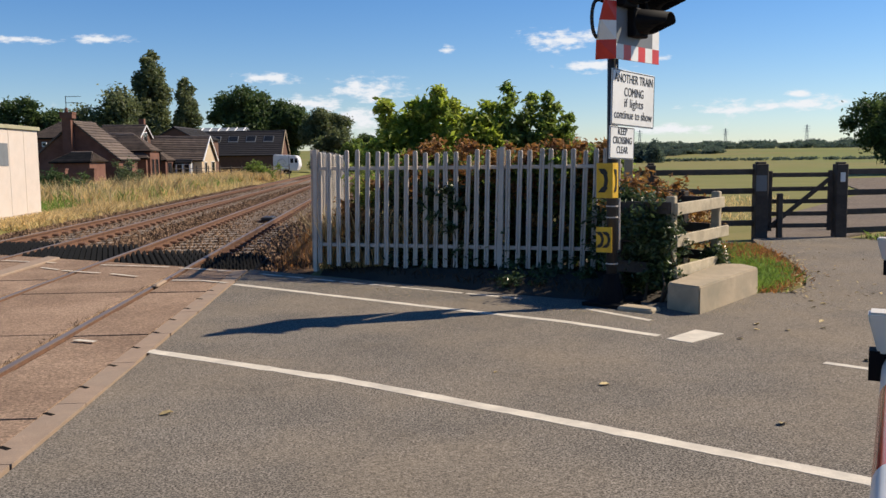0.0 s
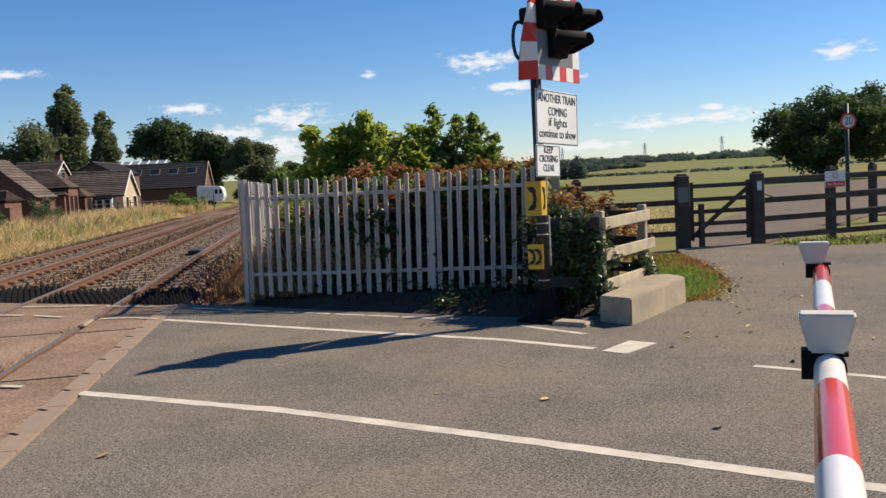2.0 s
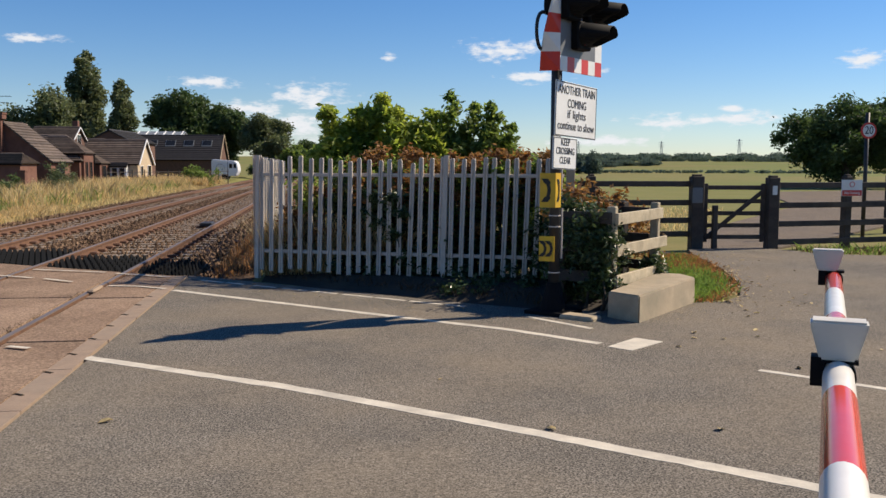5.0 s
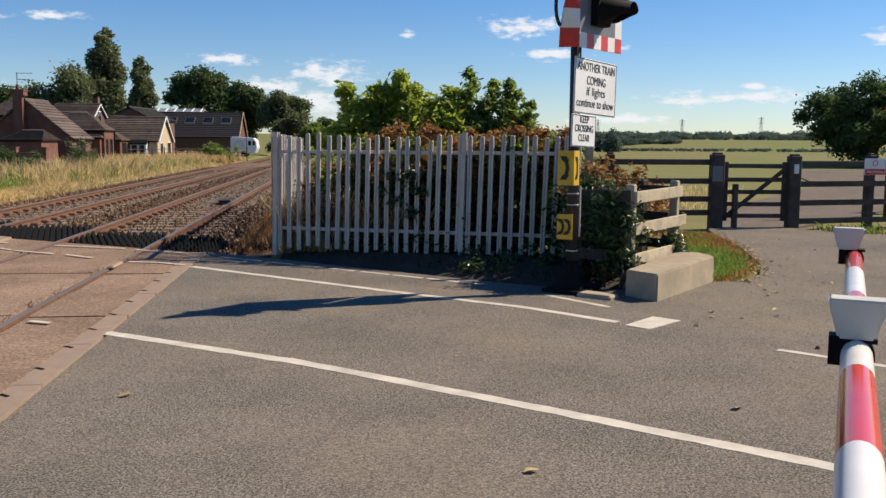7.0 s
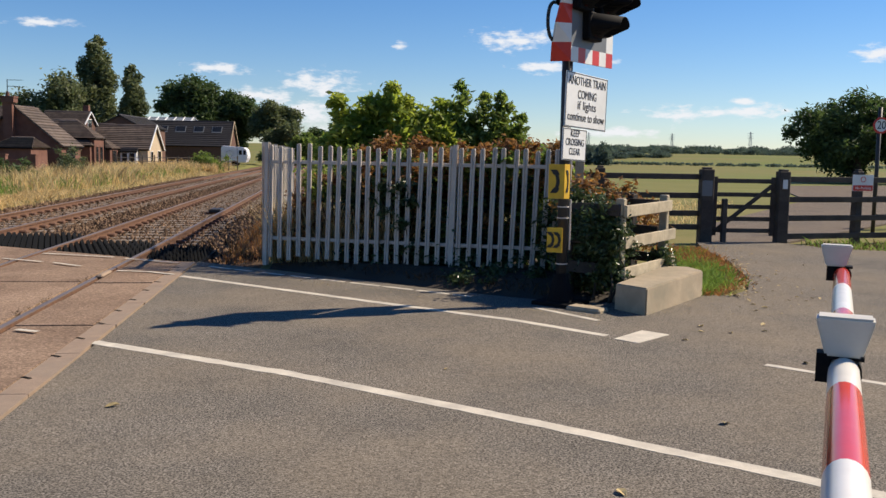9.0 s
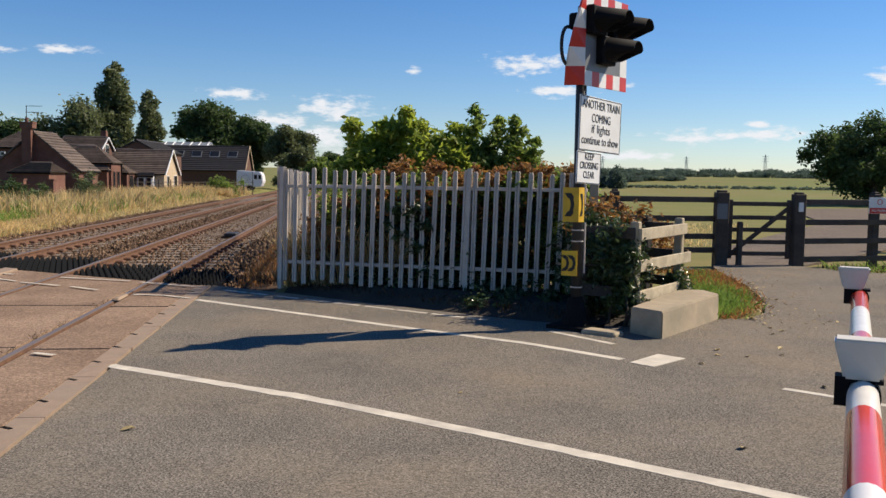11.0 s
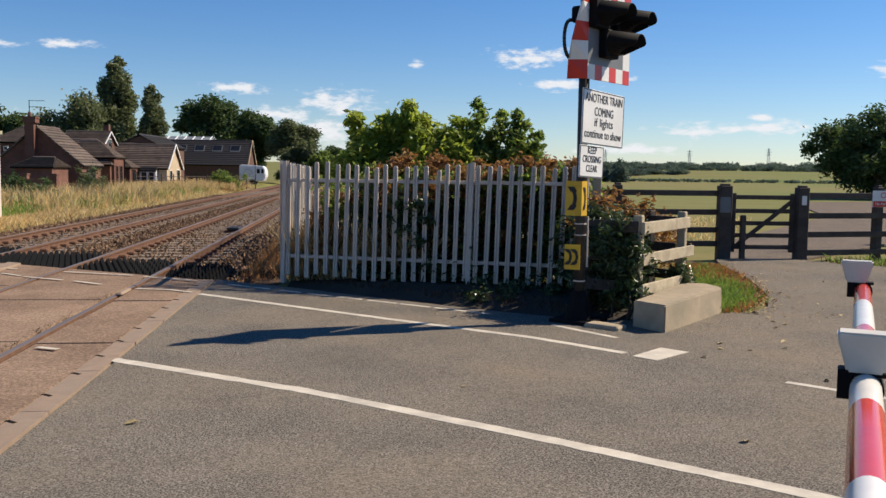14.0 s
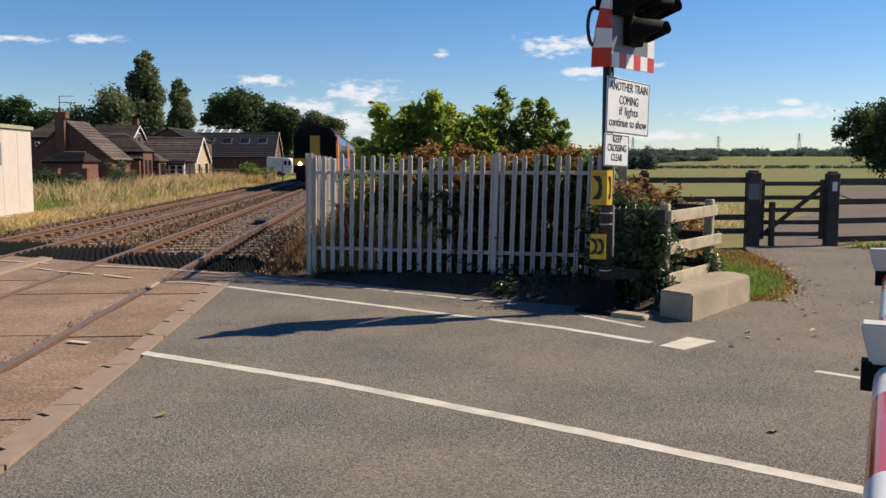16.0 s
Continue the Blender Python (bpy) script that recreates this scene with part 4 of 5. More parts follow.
# ---- hut ----
def hut():
    h = thing("equipment_hut", TRACK @ pose(-7.22, 19.2, -0.05), "white panelled trackside equipment hut with a flat roof", "hut")
    # local x away from the track is negative; length runs along the track
    L, W, H = 10.2, 2.6, 2.68
    bm = bmesh.new()
    box(bm, (-W / 2, L / 2, H / 2), (W - 0.04, L - 0.04, H))
    part("core", bm, "hut", h)
    ys = np.linspace(0, L, 10)
    for a, b in zip(ys, ys[1:]):
        bm = bmesh.new()
        box(bm, (-0.01, (a + b) / 2, H / 2 + 0.04), (0.03, b - a - 0.02, H - 0.1))
        soften(bm, 0.006)
        part("panel", bm, "hut", h)
    bm = bmesh.new()
    box(bm, (-W / 2, L, H / 2 + 0.04), (W - 0.1, 0.03, H - 0.1))
    part("panel", bm, "hut", h)
    bm = bmesh.new()
    box(bm, (-W / 2, L / 2, H + 0.06), (W + 0.14, L + 0.14, 0.12))
    soften(bm, 0.01)
    part("roof", bm, "hutrim", h, "greenish flat roof edge")
    bm = bmesh.new()
    box(bm, (0.012, 7.45, 1.92), (0.02, 0.75, 0.66))
    part("louvre", bm, "boardgrey", h, "grey ventilation plate")
    bm = bmesh.new()
    box(bm, (-W / 2, L / 2, -0.06), (W + 0.1, L + 0.1, 0.2))
    part("plinth", bm, "concrete", h)


hut()


# ---- houses ----
def window(parent, x, y, z, w, h, face, frame="upvc"):
    """A window on the +x or -y face."""
    bm = bmesh.new()
    s = (0.06, w, h) if face == "x" else (w, 0.06, h)
    box(bm, (x, y, z), s)
    f = part("window", bm, frame, parent)
    g = 0.045
    n = 2 if w > 0.8 else 1
    for i in range(n):
        bm = bmesh.new()
        ww = (w - g * (n + 1)) / n
        off = -w / 2 + g + ww / 2 + i * (ww + g)
        if face == "x":
            box(bm, (x + 0.022, y + off, z), (0.04, ww, h - 2 * g))
        else:
            box(bm, (x + off, y - 0.022, z), (ww, 0.04, h - 2 * g))
        part("pane", bm, "glass", f)


def roofed(name, x0, x1, y0, y1, eave, ridge, along, wall, roof, label, hips=(0.0, 0.0), base=-0.1, over=0.16, n=13, ridge_at=0.5):
    """A house under a pitched roof laid in courses. hips: how far the ridge stops short of its low and high end."""
    h = thing(name, pose(0, 0, 0), label, "house", "houses by the railway")
    if along == "y":
        c = x0 + (x1 - x0) * ridge_at
        r0, r1 = Vector((c, y0 + hips[0], ridge)), Vector((c, y1 - hips[1], ridge))
    else:
        c = y0 + (y1 - y0) * ridge_at
        r0, r1 = Vector((x0 + hips[0], c, ridge)), Vector((x1 - hips[1], c, ridge))
    bm = bmesh.new()
    lo = [(x0, y0), (x1, y0), (x1, y1), (x0, y1)]
    prism(bm, lo, base, eave)
    q = [bm.verts.new((x, y, eave + 0.002)) for x, y in lo]
    t0, t1 = bm.verts.new(r0 - Vector((0, 0, 0.14))), bm.verts.new(r1 - Vector((0, 0, 0.14)))
    fs = ((q[0], q[3], t0), (q[1], q[2], t1), (q[0], q[1], t1, t0), (q[3], q[2], t1, t0)) if along == "x" else ((q[0], q[1], t0), (q[3], q[2], t1), (q[0], q[3], t1, t0), (q[1], q[2], t1, t0))
    made = [bm.faces.new(f) for f in fs] + [bm.faces.new(q)]
    bmesh.ops.recalc_face_normals(bm, faces=made)
    part("wall", bm, wall, h)
    o = over
    sx0, sx1, sy0, sy1 = x0 - o, x1 + o, y0 - o, y1 + o
    drop = o * 0.55
    e = [Vector((sx0, sy0, eave - drop)), Vector((sx1, sy0, eave - drop)), Vector((sx1, sy1, eave - drop)), Vector((sx0, sy1, eave - drop))]
    way = Vector((1, 0, 0)) if along == "x" else Vector((0, 1, 0))
    p0, p1 = r0 - way * (o if not hips[0] else 0), r1 + way * (o if not hips[1] else 0)
    if along == "x":
        planes = [(e[0], e[1], p0, p1), (e[3], e[2], p0, p1)] + ([(e[0], e[3], p0, p0)] if hips[0] else []) + ([(e[1], e[2], p1, p1)] if hips[1] else [])
    else:
        planes = [(e[0], e[3], p0, p1), (e[1], e[2], p0, p1)] + ([(e[0], e[1], p0, p0)] if hips[0] else []) + ([(e[3], e[2], p1, p1)] if hips[1] else [])
    bm = bmesh.new()
    tube(bm, p0, p1, 0.11, n=8)
    rf = part("roof", bm, roof, h)
    for a, b, cc, d in planes:
        nrm = (b - a).cross(cc - a).normalized()
        nrm = nrm if nrm.z > 0 else -nrm
        for i in range(n):
            f0, f1 = i / n, (i + 1.12) / n if i < n - 1 else 1.0
            P = [a.lerp(cc, f0) + nrm * 0.075, b.lerp(d, f0) + nrm * 0.075, b.lerp(d, f1) + nrm * 0.02, a.lerp(cc, f1) + nrm * 0.02]
            bm = bmesh.new()
            vs = [bm.verts.new(p) for p in P] + [bm.verts.new(p - nrm * 0.1) for p in P]
            for f in ((0, 1, 2, 3), (4, 5, 6, 7), (0, 1, 5, 4), (1, 2, 6, 5), (2, 3, 7, 6), (3, 0, 4, 7)):
                bm.faces.new([vs[k] for k in f])
            bmesh.ops.recalc_face_normals(bm, faces=bm.faces)
            part("tile_course", bm, roof, rf)
    # gutters along the eaves
    for a, b, cc, d in planes[:2]:
        bm = bmesh.new()
        tube(bm, a - Vector((0, 0, 0.03)), b - Vector((0, 0, 0.03)), 0.05, n=8)
        part("gutter", bm, "black", h)
    return h


hA = roofed("house", -29.1, -23.1, 62, 65.6, 1.86, 4.4, "y", "brick", "tile", "red brick bungalow with a brown tiled roof and a tall chimney")
bm = bmesh.new()
box(bm, (-26.4, 61.75, 2.4), (0.62, 0.5, 4.9))
box(bm, (-26.36, 61.75, 4.85), (0.84, 0.66, 0.42))
box(bm, (-26.36, 61.75, 5.0), (0.92, 0.72, 0.1))
ch = part("chimney", bm, "brick", hA, "tall red brick chimney stack")
bm = bmesh.new()
tube(bm, (-26.45, 61.75, 5.05), (-26.45, 61.75, 5.36), 0.13, 0.1, n=10)
part("chimney_pot", bm, "brick", ch)
bm = bmesh.new()
tube(bm, (-26.45, 61.75, 5.1), (-26.45, 61.75, 6.15), 0.025, n=6)
for z, l in ((6.12, 1.1), (5.7, 0.9)):
    beam(bm, (-26.5, 61.75, z), (-26.5 + l, 61.75, z), 0.025, 0.025)
    for q in range(5):
        beam(bm, (-26.4 + l * q / 5, 61.6, z + 0.02), (-26.4 + l * q / 5, 61.9, z + 0.02), 0.015, 0.015)
part("aerial", bm, "black", ch, "thin television aerial on the stack")
window(hA, -23.08, 63.6, 0.85, 1.6, 1.35, "x", "darkbrick")
window(hA, -28.2, 61.99, 2.9, 0.3, 0.3, "y")
hA2 = roofed("house", -29.9, -26.6, 63.5, 68.5, 3.45, 4.5, "x", "brick", "tile", "side wing of the bungalow under a hipped tiled roof", (1.0, 0.0))
hP = roofed("house", -25.75, -23.35, 57.6, 60.2, 1.74, 2.25, "x", "brick", "tile", "low red brick porch with a hipped tiled roof", (0.7, 0.3))
hB = roofed("house", -28.6, -23.95, 70, 74.4, 1.98, 3.85, "x", "brick", "tile", "red brick bungalow with tile courses toned for grazing light", (0.0, 1.7))
hB2 = roofed("house", -26.6, -23.75, 70.4, 72.6, 2.55, 3.75, "x", "brick", "tile", "sunlit red brick porch block with an arched doorway", (0.0, 1.5))
for y, w, z, hgt in ((71.9, 0.6, 1.15, 1.4), (70.95, 0.5, 0.85, 2.0)):
    window(hB2, -23.73, y, z, w, hgt, "x", "darkbrick")
bm = bmesh.new()
tube(bm, (-23.7, 72.65, 0.0), (-23.7, 72.65, 2.45), 0.05, n=8)
part("downpipe", bm, "black", hB2)
hU = roofed("house", -29.4, -26.0, 74.6, 77.4, 3.7, 4.65, "x", "darkbrick", "tile", "upper storey of the bungalow with a small white gable")
bm = bmesh.new()
for sgn in (-1, 1):
    beam(bm, (-25.82, 76 + sgn * 1.55, 3.62), (-25.82, 76, 4.68), 0.06, 0.08)
part("bargeboard", bm, "upvc", hU, "white bargeboards")
window(hU, -25.98, 76, 3.7, 0.9, 0.8, "x")
bm = bmesh.new()
box(bm, (-26.4, 76.6, 4.9), (0.45, 0.45, 0.7))
part("chimney", bm, "brick", hU, "short brick chimney")
hC0 = roofed("house", -26.4, -23.4, 73, 75.1, 1.8, 2.75, "x", "brick", "tile", "red brick link building with a window under a tiled roof", (0.0, 1.2))
window(hC0, -23.38, 74.0, 0.95, 1.0, 1.25, "x", "darkbrick")
hR = roofed("house", -29.0, -23.0, 78.8, 84, 1.9, 3.85, "x", "brick", "tile", "tiled roof of the bungalow behind", (0.0, 2.6))
hC = roofed("house", -25.6, -21.15, 75.6, 80, 1.75, 3.68, "x", "cream", "tile", "cream rendered bungalow with white bargeboards and a brown roof")
bm = bmesh.new()
for sgn in (-1, 1):
    beam(bm, (-20.95, 77.8 + sgn * 2.42, 1.6), (-20.95, 77.8, 3.74), 0.06, 0.12)
part("bargeboard", bm, "upvc", hC, "white bargeboards")
window(hC, -21.13, 76.7, 0.95, 0.7, 1.2, "x")
window(hC, -21.13, 79.0, 0.95, 1.0, 1.3, "x")
hK = roofed("house", -23.2, -21.9, 74.95, 75.55, 1.5, 1.68, "x", "upvc", "slate", "white framed conservatory bay on the bungalow", n=3, over=0.05)
for x in (-22.85, -22.25):
    window(hK, x, 74.94, 0.85, 0.5, 1.1, "y")
hD = roofed("house", -32.4, -21.55, 112, 117.6, 2.33, 5.32, "x", "darkbrick", "slate", "long brown building with a dark slate roof and four rooflights")
slope = math.atan2(2.99, 2.8)
for i in range(4):
    x, y = -29.95 + 2.23 * i, 113.75
    m = Matrix.Translation((x, y, 2.33 + (y - 112) * 2.99 / 2.8 + 0.1)) @ Matrix.Rotation(slope, 4, "X")
    bm = bmesh.new()
    box(bm, (0, 0, 0), (1.25, 1.05, 0.1), 0, m)
    sk = part("rooflight", bm, "boardgrey", hD, "grey framed rooflight")
    bm = bmesh.new()
    box(bm, (0, 0.06, 0.04), (1.08, 0.84, 0.06), 0, m)
    part("pane", bm, "glass", sk)
bm = bmesh.new()
for sgn in (-1, 1):
    beam(bm, (-21.3, 114.8 + sgn * 3.0, 2.15), (-21.3, 114.8, 5.42), 0.06, 0.14)
part("bargeboard", bm, "cream", hD, "cream bargeboards")
hE = roofed("house", -29.2, -25.3, 88, 97, 3.9, 4.95, "y", "darkbrick", "slate", "dark gabled house with a slate roof, mostly hidden")
hG = roofed("house", -34.2, -28.1, 121, 125, 5.4, 6.0, "x", "darkbrick", "steelfar", "long low glazed roof behind the dark building", n=5)
for i in range(6):
    bm = bmesh.new()
    x = -34.0 + 1.15 * i
    beam(bm, (x, 120.8, 5.43), (x, 123, 6.12), 0.12, 0.12)
    part("glazing_bar", bm, "upvc", hG)


def caravan():
    v = thing("caravan", pose(-18.9, 104, 0.0), "white touring caravan parked behind the dry grass", "caravan")
    bm = bmesh.new()
    side = [(-1.75, 0.4), (0.95, 0.4), (1.25, 1.0), (1.15, 1.75), (0.9, 2.12), (-1.6, 2.3), (-1.75, 2.15)]
    loft(bm, [[(x, -1.0, z) for x, z in side], [(x, 1.0, z) for x, z in side]])
    soften(bm, 0.08, 2)
    part("body", bm, "van", v)
    for x, w in ((0.42, 0.34), (0.9, 0.3)):
        bm = bmesh.new()
        box(bm, (x, -1.01, 1.55), (w, 0.03, 0.5))
        soften(bm, 0.01)
        part("window", bm, "glass", v)
    bm = bmesh.new()
    prev = None
    for k in range(11):
        a = math.pi * k / 10
        p = Vector((-0.75 + 0.5 * math.cos(a), -1.01, 1.2 + 0.55 * math.sin(a)))
        if prev is not None:
            beam(bm, prev, p, 0.02, 0.16, (0, 1, 0))
        prev = p
    part("decal", bm, "boardgrey", v, "grey arched decal on the side")
    bm = bmesh.new()
    box(bm, (0.08, -1.01, 1.3), (0.05, 0.03, 1.6))
    part("awning_rail", bm, "boardgrey", v)
    for y in (-0.9, 0.9):
        bm = bmesh.new()
        tube(bm, (-0.3, y - 0.1, 0.33), (-0.3, y + 0.1, 0.33), 0.33, n=20)
        part("wheel", bm, "rubber", v)


caravan()


def garden_fence():
    f = thing("garden_fence", pose(-21.5, 68.5, 0, 0, 0, math.degrees(math.atan2(16, 6.5))), "dark green mesh and post garden fence behind the dry grass", "fence")
    for k in range(12):
        wood_part("post", (k * 1.5, 0, -0.1), (k * 1.5, 0, 1.25), 0.07, 0.07, f, "darkwood", (0, 1, 0))
    for z in (0.45, 0.75, 1.05):
        wood_part("rail", (0, 0.04, z), (16.6, 0.04, z), 0.03, 0.05, f, "darkwood")
    w = thing("garden_wall", pose(-26.8, 55.6, 0), "low red brick garden wall with piers", "wall")
    bm = bmesh.new()
    box(bm, (2.2, 0, 0.38), (4.4, 0.22, 0.96))
    box(bm, (2.2, 0, 0.89), (4.4, 0.3, 0.07))
    part("wall_panel", bm, "brick", w)
    for x in (0, 2.6, 4.4):
        bm = bmesh.new()
        box(bm, (x, 0, 0.55), (0.4, 0.4, 1.3))
        box(bm, (x, 0, 1.22), (0.48, 0.48, 0.08))
        part("pier", bm, "brick", w)


garden_fence()


# ---- trees and hedges ----
def tree(name, x, y, blobs, n, size, material, label, trunk=0.3, seed=1, z=-0.05, lean=0.0, shell=0.6, height=None):
    g = np.random.default_rng(seed)
    t = thing(name, pose(x, y, z), label, "tree")
    B = np.array(blobs, float)
    top = float((B[:, 2]).max()) if height is None else height
    bm = bmesh.new()
    prev, pr = Vector((0, 0, -0.2)), trunk
    for k in range(1, 6):
        p = Vector((lean * k / 5 + 0.1 * trunk * g.normal(), 0.1 * trunk * g.normal(), top * 0.85 * k / 5))
        r = trunk * (1 - 0.16 * k)
        tube(bm, prev, p, pr, r, 9)
        prev, pr = p, r
    for b in B[g.permutation(len(B))[:12]]:
        s = Vector((lean * 0.3, 0, min(b[2] * 0.6, top * 0.6)))
        e = Vector(b[:3])
        m = s.lerp(e, 0.5) + Vector((0, 0, 0.1 * (e - s).length))
        tube(bm, s, m, trunk * 0.4, trunk * 0.25, 6)
        tube(bm, m, e, trunk * 0.25, trunk * 0.08, 6)
    part("trunk", bm, "bark", t)
    leaves("crown", clumped(g, B, n, shell), size * (0.7 + 0.6 * g.random(n)), material, t, g)
    return t


def lumps(g, cx, cy, cz, rx, ry, rz, n, r):
    """Blob centres spread through an ellipsoid."""
    out = []
    for _ in range(n):
        d = g.normal(size=3)
        d /= np.linalg.norm(d)
        k = g.random() ** 0.45
        s = r * (0.7 + 0.6 * g.random())
        out.append((cx + d[0] * rx * k, cy + d[1] * ry * k, cz + d[2] * rz * k, s, s, s * 0.85))
    return out


def column(g, base, top, w):
    """Blobs of a narrow upright crown."""
    out = []
    for k in range(34):
        f = k / 33
        r = w * (0.8 + 0.2 * math.sin(math.pi * f)) * (1 - 0.55 * f ** 5)
        s = max(0.4, r * 0.5) * g.uniform(0.8, 1.2)
        a = g.random() * 6.28
        out.append((math.cos(a) * r * 0.6, math.sin(a) * r * 0.6, base + (top - base) * f - s * 0.5, s, s, s * 1.2))
    return out


g = np.random.default_rng(21)
tree("broadleaf_tree", -38.4, 103, lumps(g, 0, 0, 5.6, 4.4, 3.5, 3.4, 60, 1.4), 19800, 0.27, "leaf_pop", "broad green tree behind the houses", 0.4, 2)
tree("poplar_tree", -35.4, 106, column(g, 5, 14.4, 2.1), 14300, 0.26, "leaf_pop", "tall narrow poplar behind the houses", 0.35, 3)
tree("poplar_tree", -30.7, 104, column(g, 2.5, 11.0, 1.45), 12100, 0.24, "leaf_pop", "narrow poplar tapering to a thin top", 0.3, 4)
tree("broadleaf_tree", -31.4, 134, lumps(g, 0, 0, 7.0, 4.4, 3.9, 4.9, 36, 1.5), 21800, 0.33, "leaf_dark", "dense dark rounded tree behind the slate roof", 0.4, 5)
tree("broadleaf_tree", -24.5, 134, lumps(g, 0, 0, 5.8, 3.2, 3.0, 4.2, 26, 1.4), 16400, 0.3, "leaf_dark", "dark bushy tree behind the slate roof", 0.35, 6)
tree("broadleaf_tree", -17.6, 126, lumps(g, 0, 0, 4.8, 3.4, 2.6, 3.6, 30, 1.2), 17600, 0.27, "leaf_pop", "green tree at the end of the row", 0.35, 7)
tree("broadleaf_tree", -13.2, 116, lumps(g, 0, 0, 2.2, 1.7, 1.6, 1.9, 16, 0.8), 6600, 0.24, "leaf_mid", "small green bush at the end of the tree row", 0.2, 8)
tree("broadleaf_tree", -13.5, 150, lumps(g, 0, 0, 3.2, 2.6, 2.6, 2.4, 18, 1.1), 7700, 0.32, "leaf_dark", "far dark round tree beside the railway", 0.3, 9)
tree("broadleaf_tree", -47.5, 100, lumps(g, 0, 0, 5, 5, 3.5, 3.2, 30, 1.3), 13200, 0.29, "leaf_dark", "green tree behind the bungalow", 0.4, 10)
tree("broadleaf_tree", 1.0, 140, lumps(g, 0, 0, 2, 10, 2.5, 2.2, 40, 1.4), 11000, 0.36, "leaf_dark", "far line of dark hedge trees", 0.3, 11)
tree("weeping_tree", 36.0, 70, lumps(g, 0, 0, 3.9, 5.6, 4.2, 2.9, 60, 1.05) + lumps(g, 0, 0, 2.9, 6.3, 4.6, 0.9, 20, 0.75), 33000, 0.21, "leaf_dark",
     "broad dark weeping tree with hanging outer branches", 0.4, 12, shell=0.8, height=5)
tree("weeping_tree", 45.0, 76, lumps(g, 0, 0, 4.4, 4.6, 4.2, 3.2, 40, 1.05), 17600, 0.22, "leaf_dark", "second dark spreading tree beyond the yard", 0.4, 13, shell=0.8, height=4)


def shrub(name, x, y, blobs, n, size, material, label, seed, stems=9):
    g = np.random.default_rng(seed)
    t = thing(name, pose(x, y, 0.0), label, "bush", "bushes behind the fence")
    B = np.array(blobs, float)
    mid = B[:, :2].mean(axis=0)
    for b in B[g.permutation(len(B))[:stems]]:
        bm = bmesh.new()
        s, e = Vector((b[0] * 0.8 + mid[0] * 0.2, b[1] * 0.8 + mid[1] * 0.2, -0.05)), Vector(b[:3]) + Vector((0, 0, b[5] * 0.6))
        m = s.lerp(e, 0.5) + Vector((0.06 * g.normal(), 0.06 * g.normal(), 0))
        tube(bm, s, m, 0.018, 0.012, 6)
        tube(bm, m, e, 0.012, 0.004, 6)
        part("stem", bm, "bark", t)
    leaves("foliage", clumped(g, B, n, 0.95, 0.3), size * (0.6 + 0.7 * g.random(n)), material, t, g)
    return t


def spires(g, pts, r):
    """Upright leafy shoots: blobs stacked from the ground to each given top (x, y, top)."""
    out = []
    for x, y, top in pts:
        z = 1.0
        while z < top - 0.1:
            k = r * (1.15 - 0.75 * (z / top) ** 2)
            out.append((x + 0.08 * g.normal(), y + 0.1 * g.normal(), z, k, k, k * 0.9))
            z += r * 0.8
    return out


g = np.random.default_rng(33)
shrub("sycamore_bush", 0, 0, spires(g, [(-1.3, 16, 2.2), (-1.05, 15.9, 2.7), (-0.72, 16.0, 2.78), (-0.35, 16.1, 2.92), (-0.1, 15.9, 2.75), (0.2, 16, 2.6), (0.5, 15.9, 2.55), (0.6, 16.1, 2.6), (0.78, 16, 2.3)], 0.31),
      30000, 0.08, "leaf_light", "sunlit light green sycamore saplings above the fence", 5, 12)
shrub("sycamore_bush", 0, 0, spires(g, [(1.02, 16.2, 2.95), (0.95, 16.4, 2.7), (1.3, 16.3, 2.8), (1.62, 16.2, 2.86), (1.85, 16.3, 2.62), (2.08, 16.2, 2.5)], 0.23),
      15000, 0.075, "leaf_mid", "darker green upright saplings above the fence", 6, 8)


def along_fence(g, t0, t1, back, z0, z1, n, r):
    """Blobs in a band behind the steel fence, t along it from 0 to 1."""
    out = []
    for _ in range(n):
        t, d = g.uniform(t0, t1), g.uniform(*back)
        k = r * (0.7 + 0.6 * g.random())
        out.append((-1.95 + 4.15 * t + 0.282 * d, 12.82 - 1.22 * t + 0.959 * d, g.uniform(z0, z1), k, k, k * 0.9))
    return out


shrub("bramble_hedge", 0, 0, along_fence(g, 0.24, 0.86, (0.25, 1.2), 0.1, 1.3, 130, 0.27), 21000, 0.05, "ivy", "dark tangled bramble and ivy hedge behind the fence", 7, 14)
shrub("bramble_hedge", 0, 0, along_fence(g, 0.3, 1.0, (0.15, 0.8), 1.15, 1.8, 60, 0.12) + along_fence(g, 0.0, 0.35, (0.3, 1.0), 0.2, 0.9, 20, 0.15), 8500, 0.045, "leaf_brown", "dry reddish-brown bramble leaves at the fence top", 8, 10)
shrub("bramble_hedge", 0, 0, along_fence(g, 0.1, 1.0, (0.5, 1.4), 0.9, 1.6, 60, 0.2), 11000, 0.05, "leaf_mid", "green bramble leaves behind the fence", 18, 6)
shrub("bramble_hedge", 0, 0, along_fence(np.random.default_rng(71), 0.24, 1.0, (0.0, 0.4), 0.06, 0.36, 80, 0.12), 9000, 0.042, "ivy", "low dark bramble growing through the foot of the fence", 23, 6)
shrub("ivy_spray", 0, 0, along_fence(np.random.default_rng(72), 0.36, 0.5, (-0.06, 0.15), 0.6, 1.25, 14, 0.09), 1300, 0.045, "ivy", "dark ivy spray hanging through the fence", 24, 4)
shrub("bramble_hedge", 0, 0, along_fence(np.random.default_rng(74), 0.55, 1.0, (0.12, 0.6), 0.4, 1.6, 50, 0.14), 8500, 0.05, "leaf_mid", "sunlit green bramble sprays behind the fence", 26, 6)
